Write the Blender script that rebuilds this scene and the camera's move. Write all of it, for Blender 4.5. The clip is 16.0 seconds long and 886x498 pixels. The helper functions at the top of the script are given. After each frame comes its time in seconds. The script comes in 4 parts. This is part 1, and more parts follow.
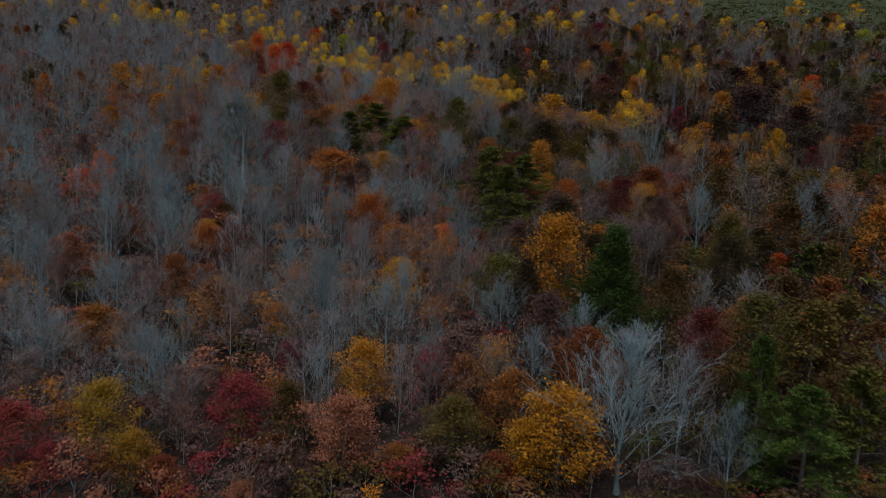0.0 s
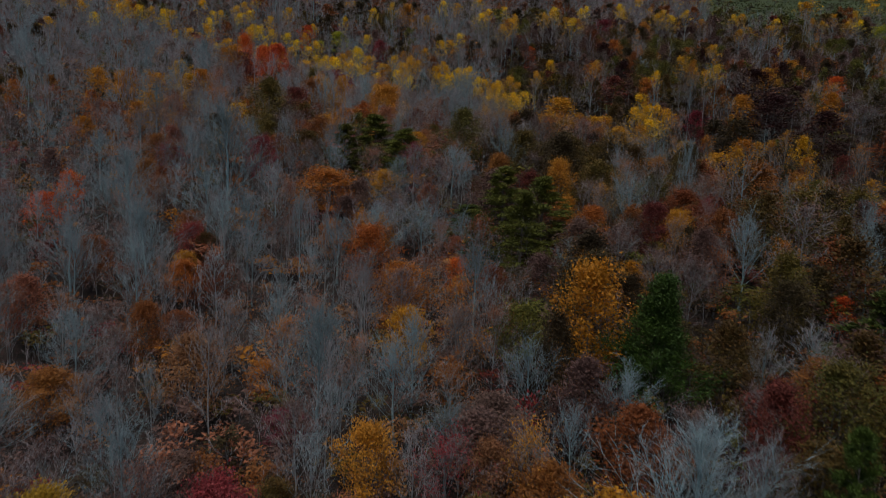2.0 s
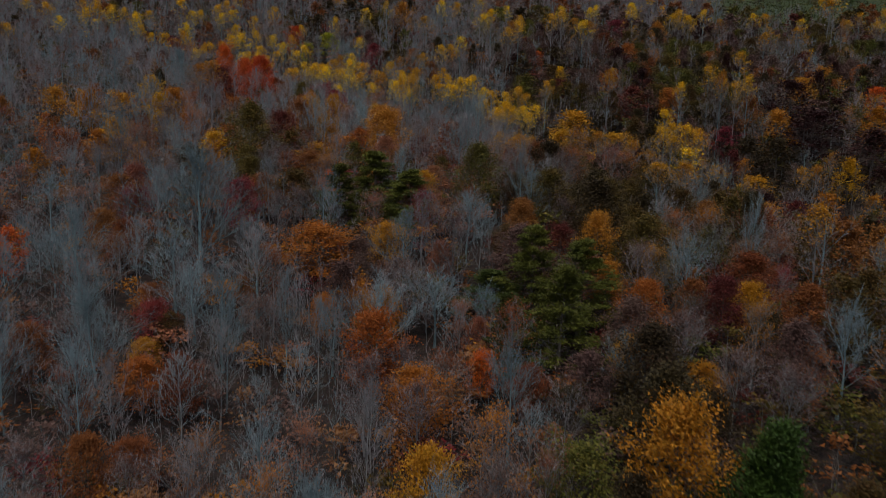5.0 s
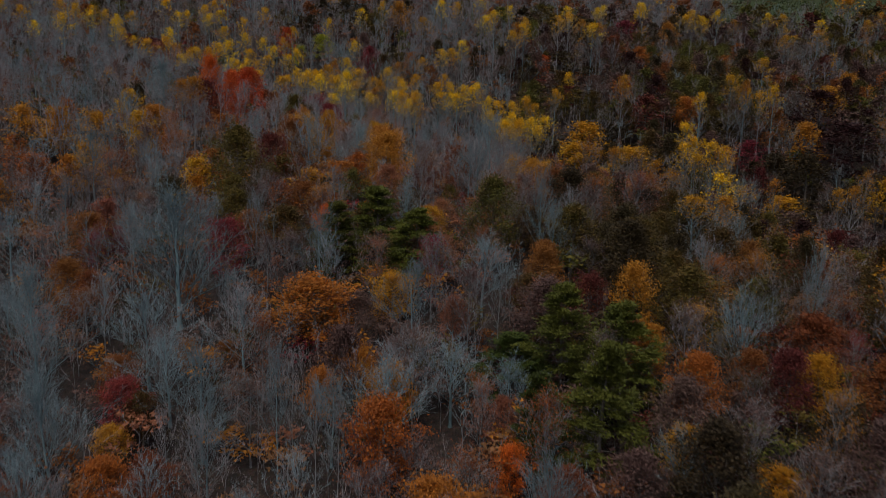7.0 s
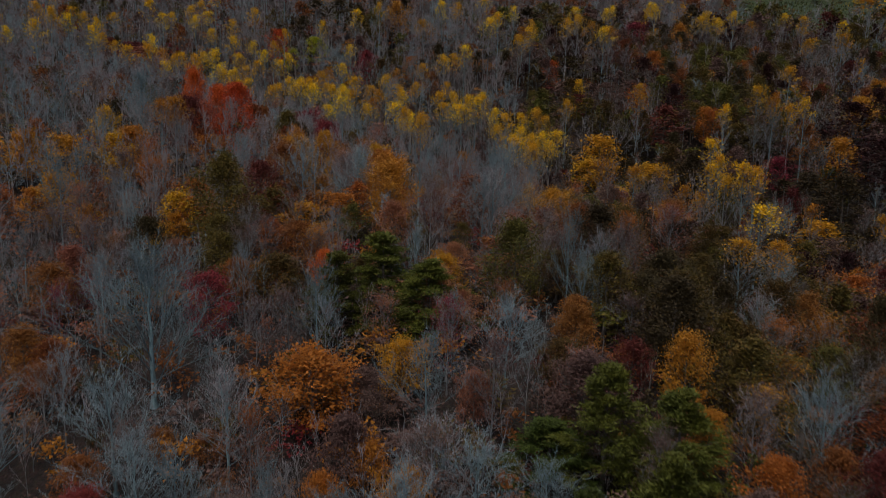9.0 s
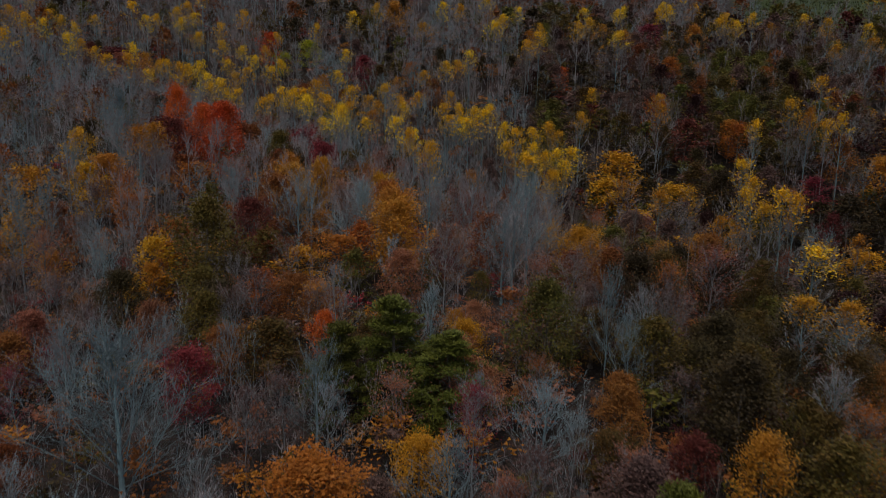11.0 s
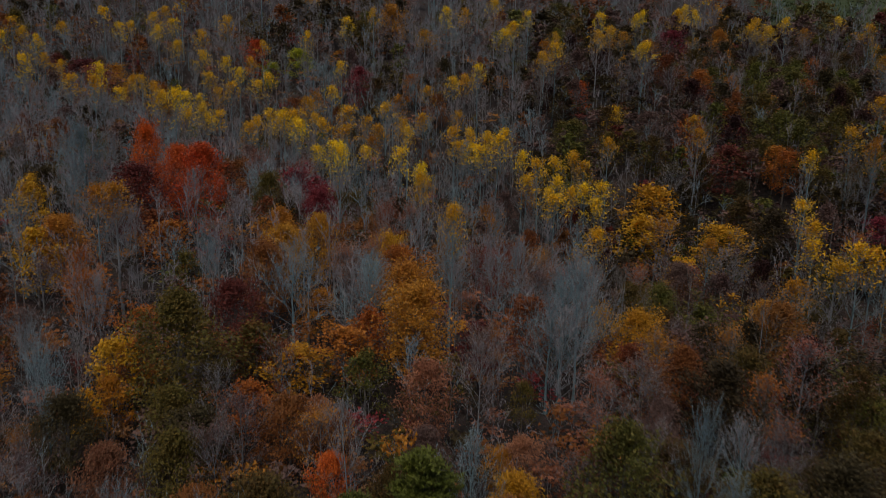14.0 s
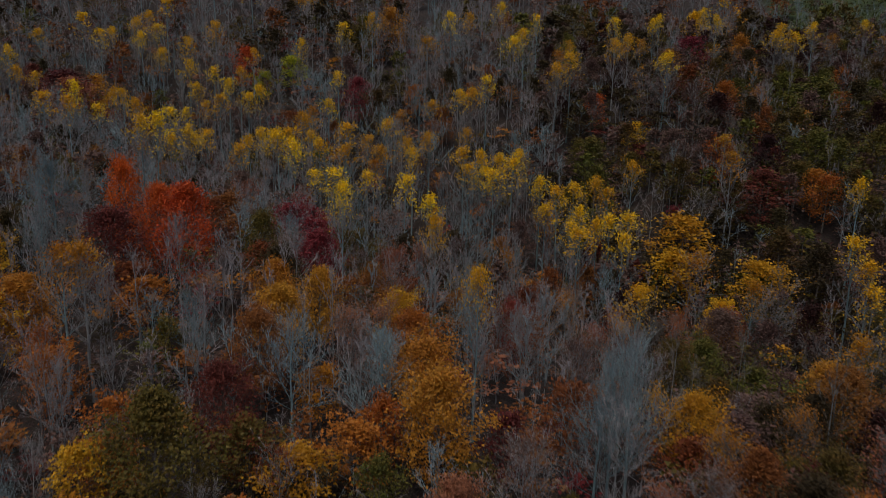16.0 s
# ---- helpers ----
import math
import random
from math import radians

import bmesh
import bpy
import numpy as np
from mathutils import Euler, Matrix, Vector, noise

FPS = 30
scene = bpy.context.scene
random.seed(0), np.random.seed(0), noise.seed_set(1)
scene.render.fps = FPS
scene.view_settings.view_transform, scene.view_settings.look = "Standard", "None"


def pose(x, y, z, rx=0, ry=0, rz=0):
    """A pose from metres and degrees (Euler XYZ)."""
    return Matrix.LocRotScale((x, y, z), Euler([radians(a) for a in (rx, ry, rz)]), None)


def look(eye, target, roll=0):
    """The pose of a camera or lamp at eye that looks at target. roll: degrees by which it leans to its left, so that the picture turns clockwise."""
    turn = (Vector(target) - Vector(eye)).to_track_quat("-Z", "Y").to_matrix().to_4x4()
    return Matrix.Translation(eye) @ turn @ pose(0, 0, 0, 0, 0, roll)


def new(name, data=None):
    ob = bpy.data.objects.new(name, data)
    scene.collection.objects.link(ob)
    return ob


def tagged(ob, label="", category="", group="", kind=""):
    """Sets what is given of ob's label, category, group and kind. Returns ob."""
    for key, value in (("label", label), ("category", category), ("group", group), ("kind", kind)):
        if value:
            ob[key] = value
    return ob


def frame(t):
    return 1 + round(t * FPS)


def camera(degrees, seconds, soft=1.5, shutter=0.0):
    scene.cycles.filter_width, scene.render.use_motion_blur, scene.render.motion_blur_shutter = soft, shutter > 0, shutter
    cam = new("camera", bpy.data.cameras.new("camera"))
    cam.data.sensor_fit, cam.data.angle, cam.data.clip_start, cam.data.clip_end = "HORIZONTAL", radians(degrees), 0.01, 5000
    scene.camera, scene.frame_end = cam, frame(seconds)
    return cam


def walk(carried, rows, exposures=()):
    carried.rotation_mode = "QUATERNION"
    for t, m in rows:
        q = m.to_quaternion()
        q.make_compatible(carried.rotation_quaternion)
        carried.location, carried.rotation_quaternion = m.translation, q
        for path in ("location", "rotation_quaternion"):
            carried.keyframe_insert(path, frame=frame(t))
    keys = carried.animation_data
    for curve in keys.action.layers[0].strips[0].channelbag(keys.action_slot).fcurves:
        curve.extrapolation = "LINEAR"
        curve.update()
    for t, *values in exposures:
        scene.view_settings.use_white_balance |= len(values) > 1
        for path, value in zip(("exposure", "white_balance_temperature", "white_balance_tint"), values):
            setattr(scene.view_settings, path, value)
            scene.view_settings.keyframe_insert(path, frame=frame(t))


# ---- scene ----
# A drone glides forward and slowly climbs over an autumn wood on a hillside.
cam = camera(53.6, 16.0, soft=0.8, shutter=0.75)
# seconds, eye, heading, pitch, lean
ROWS = [
    (0, 0.76, 0.05, -0.23, 0.19, -10.81, 2.36),
    (0.5, 0.24, 3.40, 0.34, 0.07, -10.93, 2.33),
    (1, -0.28, 6.77, 0.90, -0.04, -11.04, 2.30),
    (1.5, -0.79, 10.14, 1.43, -0.16, -11.16, 2.29),
    (2, -1.30, 13.50, 2.08, -0.27, -11.30, 2.26),
    (2.5, -1.80, 16.84, 2.94, -0.38, -11.44, 2.24),
    (3, -2.30, 20.22, 3.80, -0.50, -11.57, 2.20),
    (3.5, -2.81, 23.58, 4.64, -0.61, -11.71, 2.15),
    (4, -3.32, 26.96, 5.44, -0.74, -11.84, 2.13),
    (6.5, -5.72, 43.45, 9.72, -1.32, -12.61, 1.98),
    (7, -6.19, 46.77, 10.55, -1.44, -12.75, 1.95),
    (7.5, -6.67, 50.11, 11.36, -1.56, -12.89, 1.91),
    (8, -7.16, 53.44, 12.15, -1.67, -13.03, 1.88),
    (8.5, -7.66, 56.73, 12.96, -1.80, -13.19, 1.87),
    (9, -8.15, 60.04, 13.75, -1.93, -13.34, 1.83),
    (11.5, -10.57, 76.53, 17.77, -2.52, -14.13, 1.63),
    (12, -11.04, 79.79, 18.56, -2.64, -14.28, 1.58),
    (12.5, -11.53, 83.09, 19.30, -2.78, -14.42, 1.56),
    (13, -11.99, 86.35, 20.08, -2.91, -14.57, 1.51),
    (13.5, -12.44, 89.67, 20.85, -3.02, -14.73, 1.47),
    (14, -12.93, 92.96, 21.64, -3.16, -14.89, 1.42),
    (14.5, -13.37, 96.25, 22.42, -3.27, -15.06, 1.38),
    (15, -13.86, 99.57, 23.17, -3.42, -15.21, 1.35),
    (15.5, -14.35, 102.89, 23.94, -3.56, -15.36, 1.33),
    (16, -14.82, 106.23, 24.72, -3.68, -15.53, 1.29),
]
EXPOSURE = -0.33
walk(cam, [(t, pose(x, y, z, 0, 0, yaw) @ pose(0, 0, 0, 90 + pitch) @ pose(0, 0, 0, 0, 0, lean))
           for t, x, y, z, yaw, pitch, lean in ROWS], exposures=[(0, EXPOSURE, 6300, 4), (8, EXPOSURE - 0.06, 6450, 6), (16, EXPOSURE - 0.19, 6450, 5)])

# ---- light: a dull overcast late afternoon ----
SUN_HEIGHT, SUN_TURN = radians(68), radians(200)
world = bpy.data.worlds.new("overcast_sky")
scene.world = world
world.use_nodes = True
sky = world.node_tree.nodes.new("ShaderNodeTexSky")
sky.sky_type = "NISHITA"
sky.sun_disc = False
sky.sun_elevation, sky.sun_rotation = SUN_HEIGHT, SUN_TURN
sky.air_density, sky.dust_density, sky.ozone_density = 1.0, 5.0, 1.0
back = world.node_tree.nodes["Background"]
world.node_tree.links.new(sky.outputs[0], back.inputs[0])
back.inputs[1].default_value = 0.085
sun = new("sun", bpy.data.lights.new("sun", "SUN"))
sun.data.energy, sun.data.angle, sun.data.color = 1.2, radians(32), (1.0, 0.97, 0.92)
toward = Vector((math.sin(SUN_TURN) * math.cos(SUN_HEIGHT), math.cos(SUN_TURN) * math.cos(SUN_HEIGHT), math.sin(SUN_HEIGHT)))
sun.matrix_world = look(toward * 400, (0, 0, 0))


# ---- materials ----
def nodes_of(name):
    m = bpy.data.materials.new(name)
    m.use_nodes = True
    return m, m.node_tree.nodes, m.node_tree.links, m.node_tree.nodes["Principled BSDF"]


def mapped(n, l, low, high, source):
    r = n.new("ShaderNodeMapRange")
    r.inputs[3].default_value, r.inputs[4].default_value = low, high
    l.new(source, r.inputs[0])
    return r.outputs[0]


def leaf_material(name, rgb, spread=0.02, other=None, share=0.35, through_light=0.22):
    """Foliage: each tree and each leaf a little different in hue and depth; other: a second colour in patches over a crown."""
    m, n, l, bsdf = nodes_of(name)
    geo, info = n.new("ShaderNodeNewGeometry"), n.new("ShaderNodeObjectInfo")
    hsv = n.new("ShaderNodeHueSaturation")
    colour = n.new("ShaderNodeMix")
    colour.data_type = "RGBA"
    colour.inputs[6].default_value = (*rgb, 1)
    colour.inputs[7].default_value = (*(other or [c * 0.55 for c in rgb]), 1)
    tex, spots = n.new("ShaderNodeTexCoord"), n.new("ShaderNodeTexNoise")
    spots.inputs["Scale"].default_value, spots.inputs["Detail"].default_value = 0.45, 2
    l.new(tex.outputs["Object"], spots.inputs["Vector"])
    mix = n.new("ShaderNodeMath")
    mix.operation = "MULTIPLY_ADD"
    mix.inputs[1].default_value = 0.5
    l.new(geo.outputs["Random Per Island"], mix.inputs[0])
    l.new(mapped(n, l, share - 0.75, share + 0.55, spots.outputs["Fac"]), mix.inputs[2])
    mix.use_clamp = True
    l.new(mix.outputs[0], colour.inputs[0])
    l.new(mapped(n, l, 0.5 - spread, 0.5 + spread, info.outputs["Random"]), hsv.inputs["Hue"])
    grain = n.new("ShaderNodeMath")
    grain.operation = "MULTIPLY"
    l.new(mapped(n, l, 0.6, 1.4, geo.outputs["Random Per Island"]), grain.inputs[0])
    l.new(mapped(n, l, 0.8, 1.2, info.outputs["Random"]), grain.inputs[1])
    l.new(grain.outputs[0], hsv.inputs["Value"])
    l.new(colour.outputs[2], hsv.inputs["Color"])
    l.new(hsv.outputs[0], bsdf.inputs["Base Color"])
    bsdf.inputs["Roughness"].default_value = 0.6
    bsdf.inputs["Specular IOR Level"].default_value = 0.25
    glow = n.new("ShaderNodeBsdfTranslucent")
    l.new(hsv.outputs[0], glow.inputs["Color"])
    both = n.new("ShaderNodeMixShader")
    both.inputs[0].default_value = through_light
    l.new(bsdf.outputs[0], both.inputs[1])
    l.new(glow.outputs[0], both.inputs[2])
    l.new(both.outputs[0], n["Material Output"].inputs["Surface"])
    return m


def bark_material(name, dark, pale, scale=3.0):
    m, n, l, bsdf = nodes_of(name)
    tex, stretch = n.new("ShaderNodeTexCoord"), n.new("ShaderNodeMapping")
    stretch.inputs["Scale"].default_value = (1, 1, 0.25)
    furrow, patch, ramp = n.new("ShaderNodeTexNoise"), n.new("ShaderNodeTexNoise"), n.new("ShaderNodeMix")
    furrow.inputs["Scale"].default_value, furrow.inputs["Detail"].default_value = scale * 4, 4
    patch.inputs["Scale"].default_value = scale * 0.3
    ramp.data_type = "RGBA"
    ramp.inputs[6].default_value, ramp.inputs[7].default_value = (*dark, 1), (*pale, 1)
    l.new(tex.outputs["Object"], stretch.inputs[0])
    l.new(stretch.outputs[0], furrow.inputs["Vector"])
    l.new(tex.outputs["Object"], patch.inputs["Vector"])
    add = n.new("ShaderNodeMath")
    add.operation = "MULTIPLY"
    l.new(mapped(n, l, -0.3, 1.9, furrow.outputs["Fac"]), add.inputs[0])
    l.new(mapped(n, l, 0.0, 1.8, patch.outputs["Fac"]), add.inputs[1])
    add.use_clamp = True
    l.new(add.outputs[0], ramp.inputs[0])
    info, hsv = n.new("ShaderNodeObjectInfo"), n.new("ShaderNodeHueSaturation")
    l.new(ramp.outputs[2], hsv.inputs["Color"])
    l.new(mapped(n, l, 0.7, 1.2, info.outputs["Random"]), hsv.inputs["Value"])
    l.new(hsv.outputs[0], bsdf.inputs["Base Color"])
    bsdf.inputs["Roughness"].default_value = 0.9
    bump = n.new("ShaderNodeBump")
    bump.inputs["Strength"].default_value, bump.inputs["Distance"].default_value = 0.5, 0.03
    l.new(furrow.outputs["Fac"], bump.inputs["Height"])
    l.new(bump.outputs[0], bsdf.inputs["Normal"])
    return m


BARK_PALE = bark_material("bark_pale_grey", (0.1, 0.15, 0.165), (0.21, 0.305, 0.335))
BARK_GREY = bark_material("bark_grey", (0.11, 0.113, 0.117), (0.268, 0.275, 0.285))
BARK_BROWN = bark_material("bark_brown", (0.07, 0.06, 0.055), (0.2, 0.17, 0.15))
BARK_HOAR = bark_material("bark_blue_grey_twigs", (0.122, 0.158, 0.176), (0.268, 0.34, 0.376))
BARK_TWIG = bark_material("bark_mauve_grey_twigs", (0.15, 0.135, 0.143), (0.345, 0.31, 0.326))
LEAF = {
    "red": leaf_material("leaves_red", (0.62, 0.075, 0.016), 0.01, (0.45, 0.09, 0.018)),
    "flame": leaf_material("leaves_flame_orange", (0.82, 0.23, 0.018), 0.01, (0.66, 0.14, 0.015)),
    "crimson": leaf_material("leaves_crimson", (0.304, 0.0333, 0.0475), 0.015, (0.19, 0.038, 0.0427)),
    "maroon": leaf_material("leaves_maroon", (0.171, 0.0315, 0.0252), 0.012, (0.108, 0.027, 0.0216)),
    "wine": leaf_material("leaves_wine", (0.0553, 0.0127, 0.0119), 0.012, (0.0298, 0.011, 0.0102)),
    "orange": leaf_material("leaves_orange", (0.54, 0.19, 0.018), 0.02, (0.36, 0.14, 0.024)),
    "gold": leaf_material("leaves_gold", (0.58, 0.28, 0.014), 0.015, (0.42, 0.18, 0.014)),
    "yellow": leaf_material("leaves_yellow", (0.92, 0.56, 0.014), 0.016, (0.62, 0.34, 0.016), 0.22),
    "lime": leaf_material("leaves_lime", (0.32, 0.45, 0.025), 0.01, (0.5, 0.42, 0.03)),
    "rust": leaf_material("leaves_rust", (0.306, 0.0972, 0.0234), 0.015, (0.18, 0.063, 0.0198)),
    "tan": leaf_material("leaves_tan", (0.342, 0.171, 0.072), 0.015, (0.198, 0.081, 0.0405)),
    "pink": leaf_material("leaves_pinkish_russet", (0.405, 0.156, 0.0874), 0.012, (0.258, 0.092, 0.0552)),
    "mauve": leaf_material("leaves_dull_mauve", (0.189, 0.104, 0.0882), 0.012, (0.117, 0.0702, 0.0594)),
    "brown": leaf_material("leaves_dark_brown", (0.0734, 0.0472, 0.0166), 0.012, (0.0415, 0.0293, 0.0127)),
    "olive": leaf_material("leaves_olive", (0.102, 0.0859, 0.0153), 0.02, (0.122, 0.0638, 0.0153)),
    "green": leaf_material("leaves_green", (0.095, 0.115, 0.02), 0.02, (0.14, 0.1, 0.02)),
    "needle": leaf_material("needles_green", (0.13, 0.126, 0.016), 0.012, (0.06, 0.07, 0.012), through_light=0.1),
    "fresh": leaf_material("needles_fresh_green", (0.09, 0.135, 0.02), 0.01, (0.04, 0.07, 0.012), through_light=0.1),
    "ochre": leaf_material("leaves_ochre", (0.4, 0.205, 0.016), 0.015, (0.24, 0.13, 0.018)),
    "cedar": leaf_material("sprays_deep_green", (0.05, 0.082, 0.01), 0.008, (0.028, 0.052, 0.009), through_light=0.12),
    "dark": leaf_material("needles_dark_green", (0.0713, 0.0863, 0.0135), 0.01, (0.0413, 0.06, 0.0112), through_light=0.1),
}
WORDS = {"red": "bright red", "flame": "flaming orange-red", "crimson": "crimson", "maroon": "dark maroon", "wine": "blackish wine-red", "orange": "rusty orange",
         "gold": "golden orange", "yellow": "yellow", "lime": "lime green", "rust": "rust-brown", "tan": "tan brown", "pink": "pinkish russet",
         "mauve": "dull mauve-brown", "brown": "dark brown", "olive": "olive green", "green": "green", "needle": "olive green", "fresh": "fresh green", "ochre": "ochre", "cedar": "deep green", "dark": "dark green"}


def ground_material():
    """Leaf litter under the trees, rough grass in the clearing on the slope far off."""
    m, n, l, bsdf = nodes_of("leaf_litter_and_grass")
    geo = n.new("ShaderNodeNewGeometry")
    fine, wide, cells = n.new("ShaderNodeTexNoise"), n.new("ShaderNodeTexNoise"), n.new("ShaderNodeTexVoronoi")
    fine.inputs["Scale"].default_value, wide.inputs["Scale"].default_value, cells.inputs["Scale"].default_value = 1.2, 0.08, 5.0
    fine.inputs["Detail"].default_value = 6
    for one in (fine, wide, cells):
        l.new(geo.outputs["Position"], one.inputs["Vector"])
    litter = n.new("ShaderNodeValToRGB")
    litter.color_ramp.elements[0].position, litter.color_ramp.elements[1].position = 0.3, 0.75
    litter.color_ramp.elements[0].color, litter.color_ramp.elements[1].color = (0.013, 0.01, 0.009, 1), (0.055, 0.034, 0.027, 1)
    l.new(fine.outputs["Fac"], litter.inputs[0])
    leaves = n.new("ShaderNodeMix")
    leaves.data_type, leaves.blend_type = "RGBA", "MULTIPLY"
    leaves.inputs[0].default_value = 0.6
    l.new(litter.outputs[0], leaves.inputs[6])
    bright = n.new("ShaderNodeHueSaturation")
    bright.inputs["Saturation"].default_value, bright.inputs["Value"].default_value = 0.35, 1.6
    l.new(cells.outputs["Color"], bright.inputs["Color"])
    l.new(bright.outputs[0], leaves.inputs[7])
    grass = n.new("ShaderNodeValToRGB")
    grass.color_ramp.elements[0].color, grass.color_ramp.elements[1].color = (0.02, 0.034, 0.009, 1), (0.058, 0.076, 0.02, 1)
    l.new(wide.outputs["Fac"], grass.inputs[0])
    part_of = n.new("ShaderNodeVectorMath")
    part_of.operation = "DOT_PRODUCT"
    part_of.inputs[1].default_value = (1, -CLEARING[0], 0)
    l.new(geo.outputs["Position"], part_of.inputs[0])
    axes = n.new("ShaderNodeSeparateXYZ")
    l.new(geo.outputs["Position"], axes.inputs[0])
    beyond = n.new("ShaderNodeMath")
    beyond.operation = "SUBTRACT"
    beyond.inputs[1].default_value = CLEARING[1]
    l.new(axes.outputs[1], beyond.inputs[0])
    least = n.new("ShaderNodeMath")
    least.operation = "MINIMUM"
    l.new(part_of.outputs["Value"], least.inputs[0])
    l.new(beyond.outputs[0], least.inputs[1])
    edge = n.new("ShaderNodeMath")
    edge.operation = "MULTIPLY_ADD"
    edge.inputs[1].default_value = 14
    l.new(fine.outputs["Fac"], edge.inputs[0])
    l.new(least.outputs[0], edge.inputs[2])
    mask = n.new("ShaderNodeMapRange")
    mask.inputs[1].default_value, mask.inputs[2].default_value = 4, 10
    l.new(edge.outputs[0], mask.inputs[0])
    both = n.new("ShaderNodeMix")
    both.data_type = "RGBA"
    l.new(mask.outputs[0], both.inputs[0])
    l.new(leaves.outputs[2], both.inputs[6])
    l.new(grass.outputs[0], both.inputs[7])
    l.new(both.outputs[2], bsdf.inputs["Base Color"])
    bsdf.inputs["Roughness"].default_value = 0.95
    bump = n.new("ShaderNodeBump")
    bump.inputs["Strength"].default_value, bump.inputs["Distance"].default_value = 0.8, 0.15
    l.new(cells.outputs["Distance"], bump.inputs["Height"])
    l.new(bump.outputs[0], bsdf.inputs["Normal"])
    return m


# ---- the hillside: a slope that rises ahead, with a hollow running across it ----
CLEARING = (0.27, 338.0)  # the grassy opening: x over y, and where it begins up the slope


def eased(v, low, high, soft):
    """v held between low and high with rounded shoulders."""
    return low + soft * np.logaddexp(0, (v - low) / soft) - soft * np.logaddexp(0, (v - high) / soft)


def ground_height(x, y):
    z = -41.8 + 0.007 * np.clip(x, -400, 400) + 0.175 * eased(y, -160, 900, 25)
    along, across = ((x - 70) * -115 + (y - 190) * 105) / 155.7, ((x - 70) * 105 + (y - 190) * 115) / 155.7
    z = z - 12.0 * np.exp(-((across + 20) / 28) ** 2) * np.exp(-(np.maximum(np.abs(along - 60) - 95, 0) / 30) ** 2)
    z = z + 3.5 * np.exp(-((across + 85) / 28) ** 2)
    return z + 0.7 * np.sin(x * 0.11 + 1.3) * np.sin(y * 0.09) + 0.5 * np.sin(x * 0.05 - y * 0.07)


def steps(reach):
    near = np.arange(-260, 261, 5.0)
    far = 260 * (reach / 260) ** np.linspace(0, 1, 16)[1:]
    return np.concatenate([-far[::-1], near, far])


gx, gy = steps(4000), steps(4000) + 220
mx, my = np.meshgrid(gx, gy)
mesh = bpy.data.meshes.new("ground")
verts = np.stack([mx, my, ground_height(mx, my)], -1).reshape(-1, 3)
w = len(gx)
mesh.from_pydata(verts.tolist(), [], [(j * w + i, j * w + i + 1, j * w + w + i + 1, j * w + w + i) for j in range(len(gy) - 1) for i in range(w - 1)])
mesh.polygons.foreach_set("use_smooth", [True] * len(mesh.polygons))
mesh.materials.append(ground_material())
tagged(new("ground", mesh), "wooded hillside covered in brown fallen leaves with a grassy clearing", "ground", kind="structure")


# ---- how a tree grows ----
class Shape:
    """Faces gathered for one mesh."""

    def __init__(self):
        self.v, self.f, self.first = [], [], 0

    def tube(self, pts, r0, r1, sides):
        """A tapering limb through pts; r1 = 0 ends in a point."""
        rings, last = [], len(pts) - 1
        for i, p in enumerate(pts):
            d = (pts[min(i + 1, last)] - pts[max(i - 1, 0)]).normalized()
            a = d.cross(Vector((0.3, 0.9, 0.2)) if abs(d.z) > 0.8 else Vector((0, 0, 1))).normalized()
            b = d.cross(a)
            r = r0 + (r1 - r0) * i / last
            if i == last and r1 == 0:
                self.v.append(p)
                rings.append([len(self.v) - 1] * sides)
                continue
            rings.append(list(range(len(self.v), len(self.v) + sides)))
            for k in range(sides):
                t = 2 * math.pi * k / sides
                self.v.append(p + a * (r * math.cos(t)) + b * (r * math.sin(t)))
        for low, high in zip(rings, rings[1:]):
            for k in range(sides):
                j = (k + 1) % sides
                self.f.append((low[k], low[j], high[j]) if high[0] == high[-1] else (low[k], low[j], high[j], high[k]))

    def sliver(self, p, q, wide):
        """A far twig."""
        k = len(self.v)
        a = (q - p).cross(Vector((math.sin(k * 1.7), math.cos(k * 1.7), 0.1))).normalized() * wide
        self.v += [p + a, p - a, q]
        self.f.append((k, k + 1, k + 2))

    def leaf(self, p, d, side, size, wide):
        """One small spray of leaves."""
        k = len(self.v)
        self.v += [p - side * (size * wide * 0.5), p + d * size, p + side * (size * wide * 0.5) + d * (size * 0.25)]
        self.f.append((k, k + 1, k + 2))

    def size(self):
        """Height and the half width that most of it keeps within."""
        wide = sorted(math.hypot(p.x, p.y) for p in self.v)
        return max(p.z for p in self.v), wide[int(len(wide) * 0.93)]

    def join(self, other):
        k = len(self.v)
        self.v += other.v
        self.f += [tuple(i + k for i in f) for f in other.f]

    def arrays(self):
        """Corners and triangles, for joining many."""
        three = [t for f in self.f for t in ([f] if len(f) == 3 else [f[:3], (f[0], f[2], f[3])])]
        return np.array(self.v, dtype=np.float32).reshape(-1, 3), np.array(three, dtype=np.int32).reshape(-1, 3)

    def mesh(self, name, material, smooth=True, twigs=None, first=0):
        """twigs: another bark for the faces from the first on."""
        m = bpy.data.meshes.new(name)
        m.from_pydata([tuple(p) for p in self.v], [], self.f)
        m.materials.append(material)
        if smooth:
            m.polygons.foreach_set("use_smooth", [True] * len(m.polygons))
        if twigs:
            m.materials.append(twigs)
            m.polygons.foreach_set("material_index", [int(i >= first) for i in range(len(m.polygons))])
        return m


def aim(rng, az, el):
    return Vector((math.cos(az) * math.cos(el), math.sin(az) * math.cos(el), math.sin(el)))


